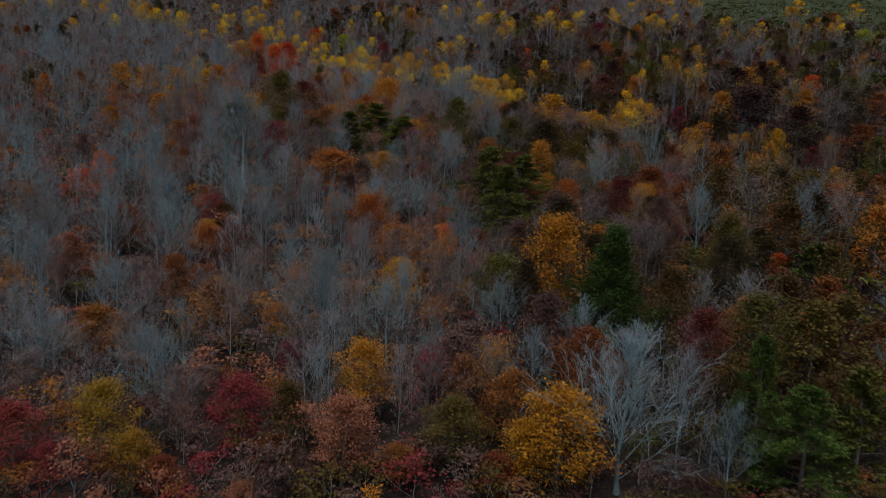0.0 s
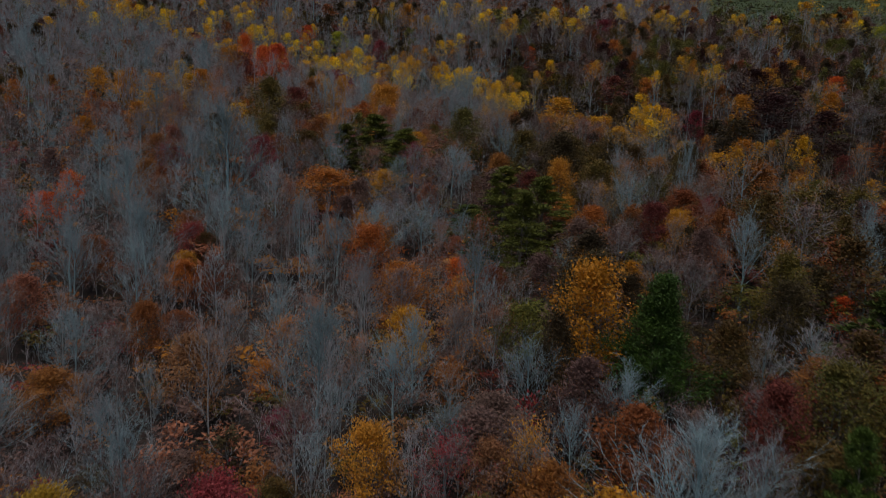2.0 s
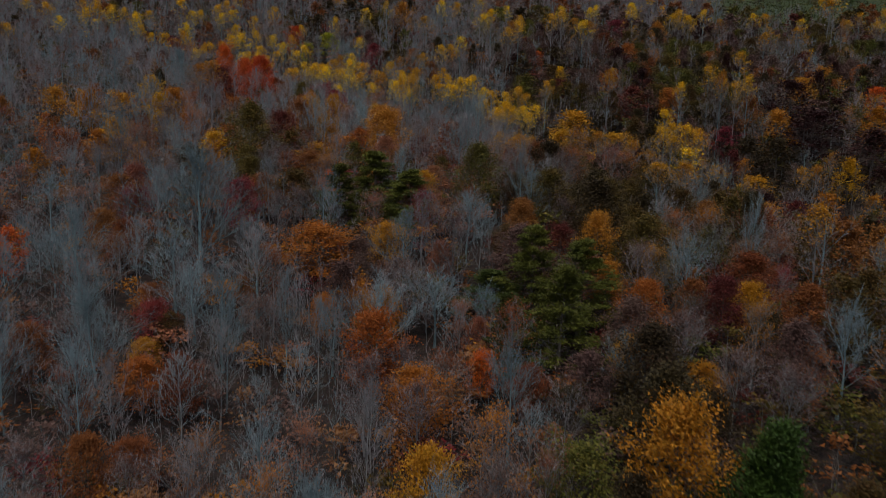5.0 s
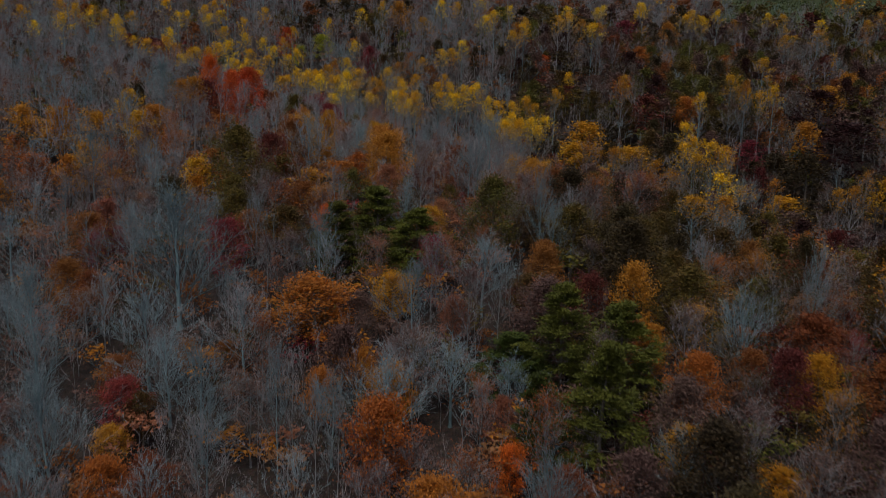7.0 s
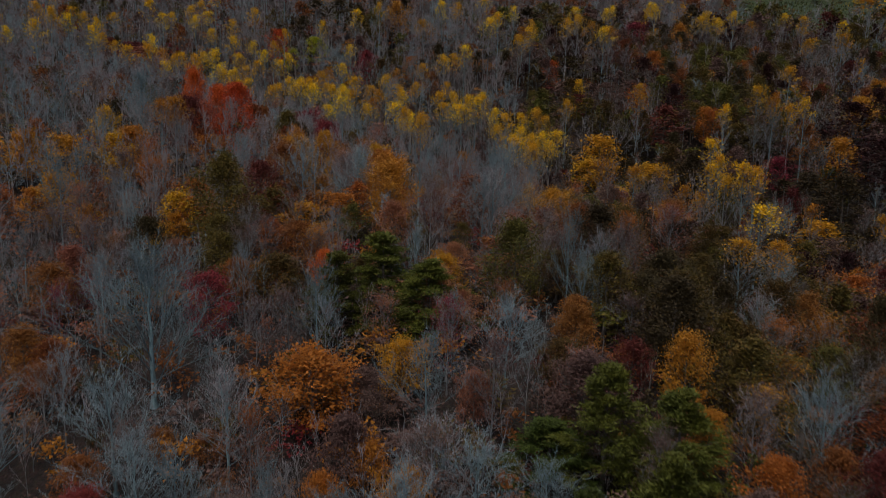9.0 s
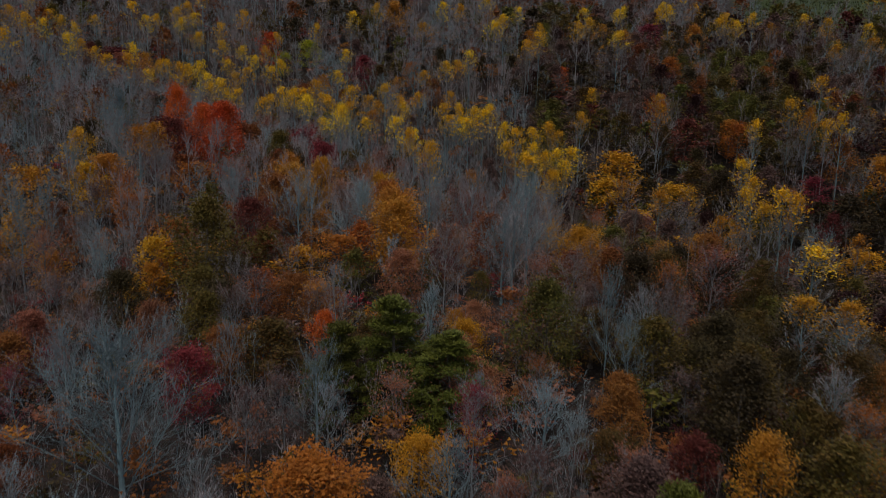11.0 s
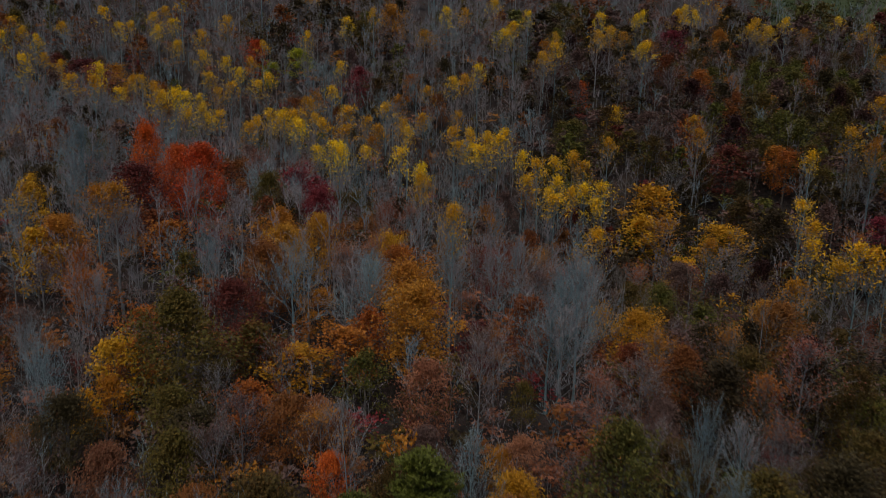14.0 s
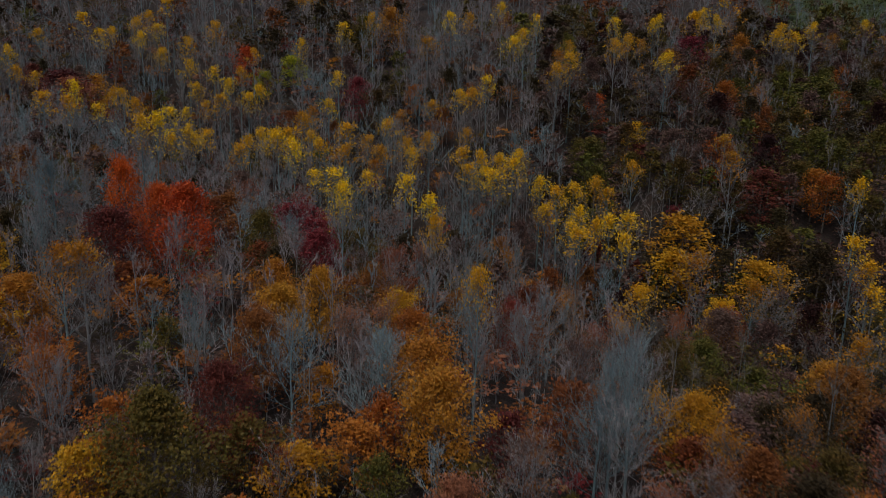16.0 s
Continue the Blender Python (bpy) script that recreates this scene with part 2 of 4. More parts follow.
def near_to(rng, d, angle, lift):
    """A way that leaves d by about that angle, bent upward by lift."""
    s = Vector((rng.gauss(0, 1), rng.gauss(0, 1), rng.gauss(0, 1))).cross(d).normalized()
    return (d * math.cos(angle) + s * math.sin(angle) + Vector((0, 0, lift))).normalized()


def grown(kind, fine, seed):
    """A tree whose crown has the half width of its kind."""
    reach = KINDS[kind]["r"]
    for i in range(2):
        shapes = grow(random.Random(seed), kind, fine, reach)
        high, wide = (shapes[2] if shapes[2].f else shapes[1]).size()
        reach *= KINDS[kind]["r"] / wide
    return shapes, high, wide


def grow(rng, kind, fine, R):
    """Trunk, branches and leaf places of one tree of a kind. fine: 2 near, 1 half far, 0 far."""
    k = KINDS[kind]
    H = k["h"]
    trunk, limbs, twigs, tips = Shape(), Shape(), Shape(), []
    bend = Vector((rng.uniform(-1, 1), rng.uniform(-1, 1), 0)) * k.get("wobble", 0.15)
    stem = [Vector((0, 0, -0.4)) if i == 0 else Vector((0, 0, H * i / 7)) + bend * math.sin(i * 0.8) + Vector((rng.uniform(-1, 1), rng.uniform(-1, 1), 0)) * 0.07 * (i > 1) for i in range(8)]
    thick = k["trunk"]
    trunk.tube(stem if fine else stem[::3] + stem[7:], thick, thick * 0.12, (3, 5, 7)[fine])
    if fine == 2:
        trunk.tube([Vector((0, 0, -0.4)), Vector((0, 0, 0.25)), Vector((0, 0, 0.9))], thick * 1.7, thick * 0.9, 7)

    def on_stem(s):
        a = min(s * 7, 6.999)
        i = int(a)
        return stem[i].lerp(stem[i + 1], a - i)

    n1, n2, n3 = k["count"][2 - fine]
    s0, (el0, el1) = k["from"], k["rise"]
    thin = (0.02, 0.016, 0.013)[fine] * k.get("twig", 1)
    fork = k.get("fork", (15, 55))
    turn = rng.uniform(0, 6)
    for i in range(n1):
        u = (i + rng.uniform(0.1, 0.9)) / n1
        s = s0 + (0.98 - s0) * u
        turn += 2.4 + rng.uniform(-0.4, 0.4)
        length = R * k["profile"](u) * rng.uniform(0.72, 1.12)
        el = radians(el0 + (el1 - el0) * u + rng.uniform(-9, 9))
        d, p = aim(rng, turn, el), on_stem(s)
        pts = [p]
        for j in range(fine + 1):
            d = (d + Vector((rng.uniform(-0.15, 0.15), rng.uniform(-0.15, 0.15), k["curl"] + rng.uniform(-0.1, 0.1)))).normalized()
            pts.append(pts[-1] + d * length / (fine + 1))
        base = max(thick * 0.3 * (1 - 0.75 * u) * k.get("limb", 1), thin * 1.6)
        limbs.tube(pts, base, thin * 0.8 if fine else 0, (3, 3, 4)[fine])

        def on_limb(v):
            a = min(v * (len(pts) - 1), len(pts) - 1.001)
            return pts[int(a)].lerp(pts[int(a) + 1], a - int(a)), (pts[int(a) + 1] - pts[int(a)]).normalized()

        tips.append((pts[-1], d, u))
        for j in range(n2):
            v = 0.22 + 0.78 * (j + rng.random()) / n2
            q, e = on_limb(v)
            e = near_to(rng, e, radians(rng.uniform(25, 60)), k["lift"])
            ll = length * rng.uniform(0.3, 0.55) * (1.15 - 0.5 * v)
            mid = q + e * ll * 0.5 + Vector((0, 0, ll * 0.05))
            end = q + (e + Vector((0, 0, k["lift"] * 0.5))).normalized() * ll
            if fine:
                limbs.tube([q, mid, end] if fine == 2 and kind == "bare" else [q, end], max(base * 0.35, thin), 0, 3)
            else:
                limbs.sliver(q, end, thin * 1.8)
            tips += [(mid, e, u), (end, e, u)]
            for c in range(n3):
                g = near_to(rng, e, radians(rng.uniform(*fork)), k["lift"])
                start = q.lerp(end, rng.uniform(0.15, 0.95))
                stop = start + g * ll * rng.uniform(0.28, 0.62)
                twigs.sliver(start, stop, thin * (1.35, 1.05, 0.85)[fine])
                tips.append((stop, g, u))
    limbs.first = len(limbs.f)
    limbs.join(twigs)
    crown = Shape()
    leaves, size, wide, puff = k["leaves"][2 - fine], k["size"][2 - fine], k.get("wide", 0.75), k["puff"]
    low, high = k.get("leafy", (0.0, 1.0))
    tips = [t for t in tips if low <= t[2] + rng.uniform(-0.12, 0.12) <= high + 0.12]
    lean = rng.uniform(0, 6.28)
    hub = Vector((0, 0, H * (s0 + 1) * 0.5))
    for i in range(leaves if tips else 0):
        p, d, u = tips[rng.randrange(len(tips))]
        if rng.random() > u ** k.get("crest", 0):
            p, d, u = tips[rng.randrange(len(tips))]
        if rng.random() < k.get("full", 0):
            u, az = rng.random() ** 0.8, rng.uniform(0, 6.28)
            d = aim(rng, az, radians(el0 + (el1 - el0) * u + 12))
            lump = 0.86 + 0.12 * math.sin(3 * az + 9 * u + lean) + 0.1 * math.sin(5 * az - 13 * u + lean * 2)
            p = on_stem(s0 + (0.98 - s0) * u) + d * (R * k["profile"](u) * lump * rng.uniform(0.45, 1) ** 0.6)
        p = p + Vector((rng.gauss(0, puff), rng.gauss(0, puff), rng.gauss(0, puff * k.get("flat", 0.75))))
        out = (p - hub).normalized()
        way = (Vector((rng.gauss(0, 1), rng.gauss(0, 1), rng.gauss(0, 0.6))) * 0.7 + out * 0.5 + d * k.get("along", 0.2)).normalized()
        side = way.cross(out + Vector((rng.gauss(0, 0.5), rng.gauss(0, 0.5), rng.gauss(0, 0.5) + 0.4)))
        if side.length > 0.01:
            crown.leaf(p, way, side.normalized(), size * rng.uniform(0.65, 1.35), wide)
    return trunk, limbs, crown


def dome(u):
    return max(0.25, 1 - abs(u - 0.35) ** 1.7 * 1.7)


def spire(u):
    return 1.02 - 0.92 * u


def oval(u):
    return max(0.2, 1 - (abs(u - 0.45) * 1.75) ** 2.2)


def cap(u):
    return max(0.2, 1 - (abs(u - 0.36) * 1.45) ** 2)


def sheaf(u):
    return 1.7 - 1.25 * u


def fan(u):
    return 1.15 - 0.55 * u


KINDS = {
    # count: limbs, shoots on each, twigs on each, near / half far / far
    "maple": dict(h=12, r=3.2, trunk=0.17, **{"from": 0.16}, rise=(12, 68), profile=oval, curl=0.16, lift=0.25, count=((18, 5, 0), (12, 4, 0), (5, 2, 0)),
                  leaves=(7800, 2300, 380), size=(0.235, 0.36, 0.78), puff=0.42, full=0.45),
    "oak": dict(h=12, r=3.6, trunk=0.2, **{"from": 0.14}, rise=(6, 74), profile=dome, curl=0.16, lift=0.25, count=((18, 6, 0), (12, 4, 0), (6, 2, 0)),
                leaves=(8200, 2400, 390), size=(0.25, 0.38, 0.82), puff=0.46, flat=0.9, full=0.45),
    "tulip": dict(h=17, r=2.3, trunk=0.17, **{"from": 0.34}, rise=(40, 80), profile=cap, curl=0.16, lift=0.35, fork=(12, 58), count=((22, 7, 12), (14, 6, 13), (7, 5, 10)),
                  leaves=(1350, 620, 190), size=(0.21, 0.29, 0.46), puff=0.34, leafy=(0.42, 1.0), crest=2.4, wobble=0.1),
    "sparse": dict(h=12, r=3.0, trunk=0.1, **{"from": 0.16}, rise=(42, 78), profile=oval, curl=0.16, lift=0.35, fork=(12, 58), count=((20, 8, 11), (13, 7, 11), (7, 5, 9)),
                   leaves=(1900, 720, 180), size=(0.18, 0.26, 0.46), puff=0.35),
    "bare": dict(h=13, r=3.8, trunk=0.17, **{"from": 0.25}, rise=(36, 80), profile=fan, curl=0.2, lift=0.42, fork=(14, 62), count=((24, 9, 11), (16, 8, 9), (8, 6, 9)),
                 leaves=(0, 0, 0), size=(0.3, 0.5, 0.9), puff=0.4, limb=0.62),
    "grand": dict(h=13, r=4.6, trunk=0.19, **{"from": 0.1}, rise=(50, 86), profile=sheaf, curl=0.06, lift=0.22, fork=(12, 55), count=((32, 12, 10), (1, 1, 1), (1, 1, 1)),
                  leaves=(0, 0, 0), size=(0.3, 0.5, 0.9), puff=0.4, limb=0.8, twig=1.1),
    "pole": dict(h=13, r=2.3, trunk=0.095, **{"from": 0.16}, rise=(34, 76), profile=oval, curl=0.2, lift=0.42, fork=(14, 60), count=((20, 9, 10), (14, 7, 10), (7, 6, 9)),
                 leaves=(0, 0, 0), size=(0.3, 0.5, 0.9), puff=0.4, limb=0.7),
    "sapling": dict(h=6, r=1.5, trunk=0.035, **{"from": 0.1}, rise=(52, 82), profile=oval, curl=0.15, lift=0.4, fork=(12, 55), count=((10, 4, 8), (7, 3, 8), (6, 4, 7)),
                    leaves=(0, 0, 0), size=(0.3, 0.5, 0.9), puff=0.4, twig=0.5),
    "pine": dict(h=12, r=3.6, trunk=0.2, **{"from": 0.08}, rise=(-4, 38), profile=spire, curl=0.06, lift=0.05, count=((34, 6, 0), (22, 4, 0), (12, 2, 0)),
                 leaves=(16000, 3400, 300), size=(0.3, 0.6, 1.2), wide=0.4, puff=0.26, flat=0.32, along=0.7),
    "cedar": dict(h=12, r=2.6, trunk=0.18, **{"from": 0.03}, rise=(35, 70), profile=spire, curl=0.15, lift=0.5, count=((44, 4, 0), (22, 3, 0), (12, 2, 0)),
                  leaves=(30000, 1800, 300), size=(0.2, 0.6, 1.0), wide=0.45, puff=0.3, along=0.9),
    "shrub": dict(h=4.5, r=2.0, trunk=0.05, **{"from": 0.08}, rise=(40, 78), profile=dome, curl=0.1, lift=0.35, fork=(10, 40), count=((5, 2, 9), (4, 2, 8), (4, 1, 6)),
                  leaves=(430, 230, 110), size=(0.23, 0.32, 0.52), puff=0.36),
}
NAMES = {"maple": ("maple_tree", "maple"), "oak": ("oak_tree", "oak"), "tulip": ("tulip_tree", "tall tulip tree"), "sparse": ("thinning_tree", "half-bare tree"),
         "bare": ("bare_tree", "bare tree"), "grand": ("bare_tree", "broad bare tree"), "pole": ("slender_bare_tree", "slender bare tree"), "pine": ("pine_tree", "pine"), "cedar": ("cedar_tree", "cedar"), "shrub": ("shrub", "shrub"), "sapling": ("sapling", "sapling")}
rng = random.Random(7)
FORMS = {}
for kind in KINDS:
    for fine in (0,) if kind == "sapling" else (2,) if kind == "grand" else (2, 1, 0):
        for v in range(4 if kind in ("bare", "pole", "maple", "oak") else 2 if kind == "grand" else 3):
            (trunk, limbs, crown), high, wide = grown(kind, fine, v * 31 + fine * 7 + len(kind))
            if fine and kind != "shrub":
                bark = BARK_PALE if kind in ("bare", "grand") or kind == "tulip" and v else BARK_GREY if kind in ("tulip", "pole", "sparse") else BARK_BROWN
                if crown.f:
                    first = len(trunk.f) + limbs.first
                    trunk.join(limbs)
                    parts = [("trunk", trunk.mesh("trunk", bark, True, BARK_TWIG if kind in ("sparse", "tulip") else None, first)), ("crown", crown.mesh("crown", LEAF["rust"], False))]
                else:
                    parts = [("trunk", trunk.mesh("trunk", bark)), ("crown", limbs.mesh("crown", bark, True, BARK_TWIG if kind == "pole" and v % 2 or kind == "bare" and v == 1 else BARK_HOAR, limbs.first))]
                FORMS.setdefault((kind, fine), []).append((parts, high, wide))
            else:
                FORMS.setdefault((kind, fine), []).append(([shape.arrays() for shape in (trunk, limbs, crown)], high, wide))

PLANTED = []


def plant(kind, colour, x, y, height, spread, tilt=0.0, fine=None):
    """One tree of its own on the slope: its height and the half width of its crown in metres."""
    k = KINDS[kind]
    if fine is None:
        fine = 2 if (y < 156 and abs(x + 6) < 38) or (y < 206 and height > 9 and abs(x + 12) < 40) else 1
    if kind == "grand":
        fine = 2
    parts, high, wide = rng.choice(FORMS[kind, fine])
    name, word = NAMES[kind]
    tree = new(name)
    tree.location = (x, y, float(ground_height(x, y)) - 0.05)
    tree.rotation_euler = (radians(rng.uniform(-1.5, 1.5)), radians(rng.uniform(-1.5, 1.5) + tilt), rng.uniform(0, 6.28))
    tree.scale = (spread / wide, spread / wide, height / high)
    for part_name, data in parts:
        o = new(part_name, data)
        o.parent = tree
        if part_name == "crown" and colour:
            o.material_slots[0].link = "OBJECT"
            o.material_slots[0].material = LEAF[colour]
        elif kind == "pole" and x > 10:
            # darker bark on the right side: its dimmer light put into the colour
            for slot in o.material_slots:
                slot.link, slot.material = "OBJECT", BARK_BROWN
    size = "tall " if height > 1.12 * k["h"] else "low " if height < 0.7 * k["h"] else ""
    if kind == "grand":
        label = "broad pale blue-grey leafless tree with a wide crown of twigs"
    elif kind in ("bare", "pole"):
        label = f"{size}{'shade-darkened' if kind == 'pole' and x > 10 else 'pale'} grey leafless {'slender ' if kind == 'pole' else ''}tree with fine twigs on the slope"
    elif kind == "tulip":
        label = f"tall straight grey-trunked tree with sparse {WORDS[colour]} leaves at its top"
    elif kind == "sparse":
        label = f"{size}half-bare grey tree keeping a few {WORDS[colour]} leaves"
    elif kind in ("pine", "cedar"):
        label = f"{size}{WORDS[colour]} {'pointed dense cedar' if kind == 'cedar' else 'pine with level boughs'} among autumn trees"
    else:
        label = f"{size}{word} with {WORDS[colour]} autumn leaves on the slope"
    tagged(tree, label, "shrub" if kind == "shrub" else "tree", {"shrub": "undergrowth of the wood"}.get(kind, "trees of the wood"))
    PLANTED.append((x, y, spread))
    return tree


# ---- the trees that stand out, from the foot of the slope upward ----
# 40 to 80 m up the slope
plant("maple", "pink", -12.8, 56.7, 3.6, 1.2)
plant("oak", "rust", -19.0, 58.9, 3.6, 1.6)
plant("maple", "ochre", -21.3, 59.3, 5.2, 1.8)
plant("bare", "", 21.9, 59.9, 9.7, 2.2)
plant("maple", "crimson", -27.6, 60.0, 3.7, 1.2)
plant("oak", "mauve", -8.6, 60.5, 3.6, 1.7)
plant("maple", "crimson", -30.6, 60.5, 6.7, 2.3)
plant("pine", "fresh", 27.6, 60.7, 9.6, 3.7)
plant("maple", "gold", 9.8, 61.3, 9.7, 3.1)
plant("oak", "rust", 5.2, 61.7, 3.7, 1.9)
plant("sparse", "mauve", 18.3, 61.8, 3.7, 1.9)
plant("maple", "pink", -6.4, 61.9, 7.7, 2.6)
plant("maple", "ochre", -24.4, 62.0, 7.8, 2.1)
plant("grand", "", 14.5, 62.3, 14.7, 5.2)
plant("pine", "needle", 32.0, 62.0, 10.5, 3.4)
plant("maple", "rust", -2.1, 62.5, 3.7, 1.7)
plant("oak", "rust", -11.6, 62.8, 3.7, 1.9)
plant("maple", "gold", 7.5, 63.2, 5.7, 1.9)
plant("sparse", "tan", -18.9, 63.6, 5.7, 1.5)
plant("maple", "crimson", -14.4, 63.9, 7.7, 2.4)
plant("pine", "fresh", 24.9, 63.6, 12.0, 2.4)
plant("oak", "olive", 2.1, 64.2, 6.7, 2.6)
plant("bare", "", 19.4, 64.2, 11.7, 3.0)
plant("maple", "olive", -11.5, 66.8, 5.7, 1.6)
plant("oak", "olive", 32.3, 68.2, 6.6, 2.1)
plant("sparse", "mauve", -30.1, 69.0, 4.7, 2.4)
plant("pole", "", -2.6, 69.0, 8.7, 1.4)
plant("maple", "orange", -5.7, 69.7, 8.1, 2.2)
plant("oak", "tan", 2.8, 70.0, 6.9, 2.1)
plant("sparse", "mauve", -34.3, 71.1, 6.7, 2.9)
plant("oak", "mauve", -19.1, 71.6, 4.7, 2.4)
plant("bare", "", 8.7, 72.2, 8.7, 2.2)
plant("maple", "rust", 25.2, 74.5, 4.7, 1.5)
plant("pole", "", -8.8, 75.4, 11.7, 1.5)
plant("oak", "rust", 39.6, 76.4, 6.6, 2.0)
plant("bare", "", -38.1, 77.5, 10.7, 2.8)
plant("bare", "", -26.4, 77.8, 6.7, 2.6)
plant("sparse", "rust", -0.0, 78.1, 7.7, 2.3)
plant("maple", "gold", 36.4, 78.2, 5.3, 1.4)
plant("grand", "", -10.4, 78.5, 13.8, 4.4)
plant("maple", "crimson", -13.1, 79.3, 3.6, 1.8)
plant("bare", "", 6.1, 79.6, 9.7, 2.9)
plant("oak", "rust", 29.2, 79.7, 7.7, 2.9)
# 80 to 120 m up the slope
plant("oak", "rust", 36.8, 80.4, 9.3, 2.9)
plant("oak", "rust", -32.2, 80.8, 6.7, 3.4)
plant("bare", "", 25.2, 81.3, 9.7, 2.4)
plant("cedar", "cedar", 16.5, 81.6, 13.5, 3.5)
plant("maple", "gold", 11.2, 83.5, 14.0, 3.0)
plant("oak", "mauve", 34.2, 83.6, 7.9, 2.5)
plant("oak", "tan", -21.9, 84.0, 8.6, 3.4)
plant("sparse", "pink", -7.9, 84.2, 7.7, 1.9)
plant("oak", "olive", 25.0, 85.2, 5.5, 1.7)
plant("sparse", "tan", 3.7, 85.7, 9.7, 2.2)
plant("maple", "orange", -16.0, 86.3, 4.7, 1.9)
plant("pole", "", -19.8, 87.5, 10.7, 2.6)
plant("pine", "dark", 38.4, 87.7, 8.7, 4.5)
plant("maple", "gold", -3.7, 88.0, 7.7, 2.3)
plant("sparse", "orange", 0.5, 89.1, 9.7, 2.3)
plant("sparse", "mauve", -32.7, 91.5, 7.7, 2.7)
plant("maple", "red", 36.9, 93.4, 5.2, 1.2)
plant("sparse", "mauve", 22.9, 94.9, 9.7, 2.2)
plant("oak", "pink", -41.1, 95.7, 7.7, 2.8)
plant("bare", "", 40.5, 96.8, 11.7, 2.8)
plant("bare", "", -31.0, 97.7, 12.7, 2.5)
plant("bare", "", -44.8, 98.0, 10.7, 3.2)
plant("sparse", "mauve", 20.7, 99.6, 7.7, 2.4)
plant("maple", "gold", 18.1, 100.1, 6.2, 1.7)
plant("bare", "", 29.8, 101.0, 11.7, 2.9)
plant("bare", "", -38.8, 101.6, 11.7, 2.6)
plant("oak", "mauve", 9.4, 102.0, 6.7, 2.5)
plant("oak", "rust", 4.5, 102.1, 5.7, 2.1)
plant("pole", "", -21.3, 102.8, 10.7, 2.0)
plant("sparse", "mauve", 17.5, 103.7, 8.7, 2.8)
plant("sparse", "mauve", 36.7, 104.0, 10.7, 3.3)
plant("maple", "orange", -28.4, 104.6, 5.7, 2.1)
plant("sparse", "mauve", -6.1, 105.2, 6.7, 1.8)
plant("bare", "", -21.3, 105.3, 11.7, 1.8)
plant("maple", "flame", 0.7, 105.6, 5.3, 1.4)
plant("grand", "", -32.8, 105.7, 12.2, 3.6)
plant("maple", "gold", 13.2, 105.8, 5.7, 1.6)
plant("oak", "brown", 25.0, 106.0, 7.3, 2.3)
plant("maple", "orange", -8.9, 106.1, 9.3, 2.6)
plant("pole", "", -24.5, 106.4, 8.7, 1.2)
plant("pine", "needle", 7.6, 107.5, 11.5, 4.0)
plant("pole", "", -12.0, 107.1, 8.7, 1.2)
plant("oak", "mauve", 14.3, 109.0, 7.7, 2.6)
plant("bare", "", -16.8, 109.1, 12.7, 1.5)
plant("pine", "dark", 3.2, 109.2, 8.7, 2.8)
plant("sparse", "pink", -1.2, 110.0, 8.7, 1.5)
plant("pole", "", -15.7, 110.3, 10.7, 1.3)
plant("maple", "orange", -29.8, 110.5, 3.7, 1.5)
plant("sparse", "crimson", -10.5, 110.6, 3.6, 1.3)
plant("maple", "orange", 15.9, 111.6, 8.0, 2.2)
plant("maple", "pink", 0.6, 111.8, 5.2, 1.3)
plant("maple", "gold", 25.9, 112.3, 6.6, 1.8)
plant("maple", "olive", -28.2, 112.8, 4.7, 1.6)
plant("maple", "crimson", -30.1, 113.5, 5.7, 1.8)
plant("maple", "gold", -8.5, 113.5, 7.4, 2.0)
plant("sparse", "crimson", 29.3, 113.7, 7.7, 1.4)
plant("oak", "rust", 20.9, 113.7, 6.7, 2.1)
plant("sparse", "mauve", 9.0, 114.4, 9.7, 1.7)
plant("tulip", "gold", 32.6, 114.6, 13.3, 1.7)
plant("maple", "orange", -14.1, 114.8, 5.9, 1.6)
plant("bare", "", 20.9, 115.9, 11.7, 2.8)
plant("maple", "rust", -30.9, 116.4, 5.7, 1.9)
plant("sparse", "rust", -21.5, 117.2, 3.7, 1.7)
plant("tulip", "gold", 34.6, 117.4, 13.8, 1.7)
plant("sparse", "mauve", 16.4, 117.5, 9.7, 2.1)
plant("pine", "needle", 10.8, 116.5, 10.0, 4.4)
plant("sparse", "mauve", -28.2, 117.9, 7.7, 1.7)
plant("grand", "", -38.7, 118.0, 14.0, 4.0)
plant("maple", "orange", -11.1, 118.7, 5.3, 1.5)
plant("maple", "red", -49.6, 118.8, 7.7, 2.3)
plant("pine", "needle", 6.3, 119.5, 10.5, 3.6)
plant("maple", "orange", 14.1, 119.5, 6.4, 1.7)
# 120 to 160 m up the slope
plant("bare", "", 28.5, 120.7, 13.7, 1.7)
plant("pine", "dark", 2.5, 121.0, 5.3, 4.3)
plant("bare", "", -5.6, 121.5, 5.4, 4.6)
plant("oak", "rust", -23.4, 121.5, 3.7, 1.5)
plant("maple", "rust", -26.9, 121.6, 3.7, 1.3)
plant("maple", "pink", 12.8, 122.5, 5.7, 1.5)
plant("sparse", "pink", -40.9, 122.8, 5.7, 2.0)
plant("oak", "tan", 29.3, 124.2, 6.8, 2.1)
plant("oak", "mauve", -11.7, 125.2, 6.7, 2.1)
plant("maple", "orange", -16.0, 125.5, 7.7, 4.0)
plant("maple", "pink", -3.0, 126.3, 5.9, 1.6)
plant("sparse", "rust", -37.6, 126.6, 6.7, 2.4)
plant("pole", "", 1.4, 127.3, 10.7, 1.3)
plant("sparse", "pink", 5.6, 127.3, 7.7, 2.0)
plant("maple", "red", -50.1, 128.2, 7.5, 2.1)
plant("maple", "maroon", 10.3, 129.1, 6.9, 1.9)
plant("grand", "", -29.7, 129.5, 15.5, 6.6)
plant("maple", "gold", -9.0, 130.0, 5.9, 2.3)
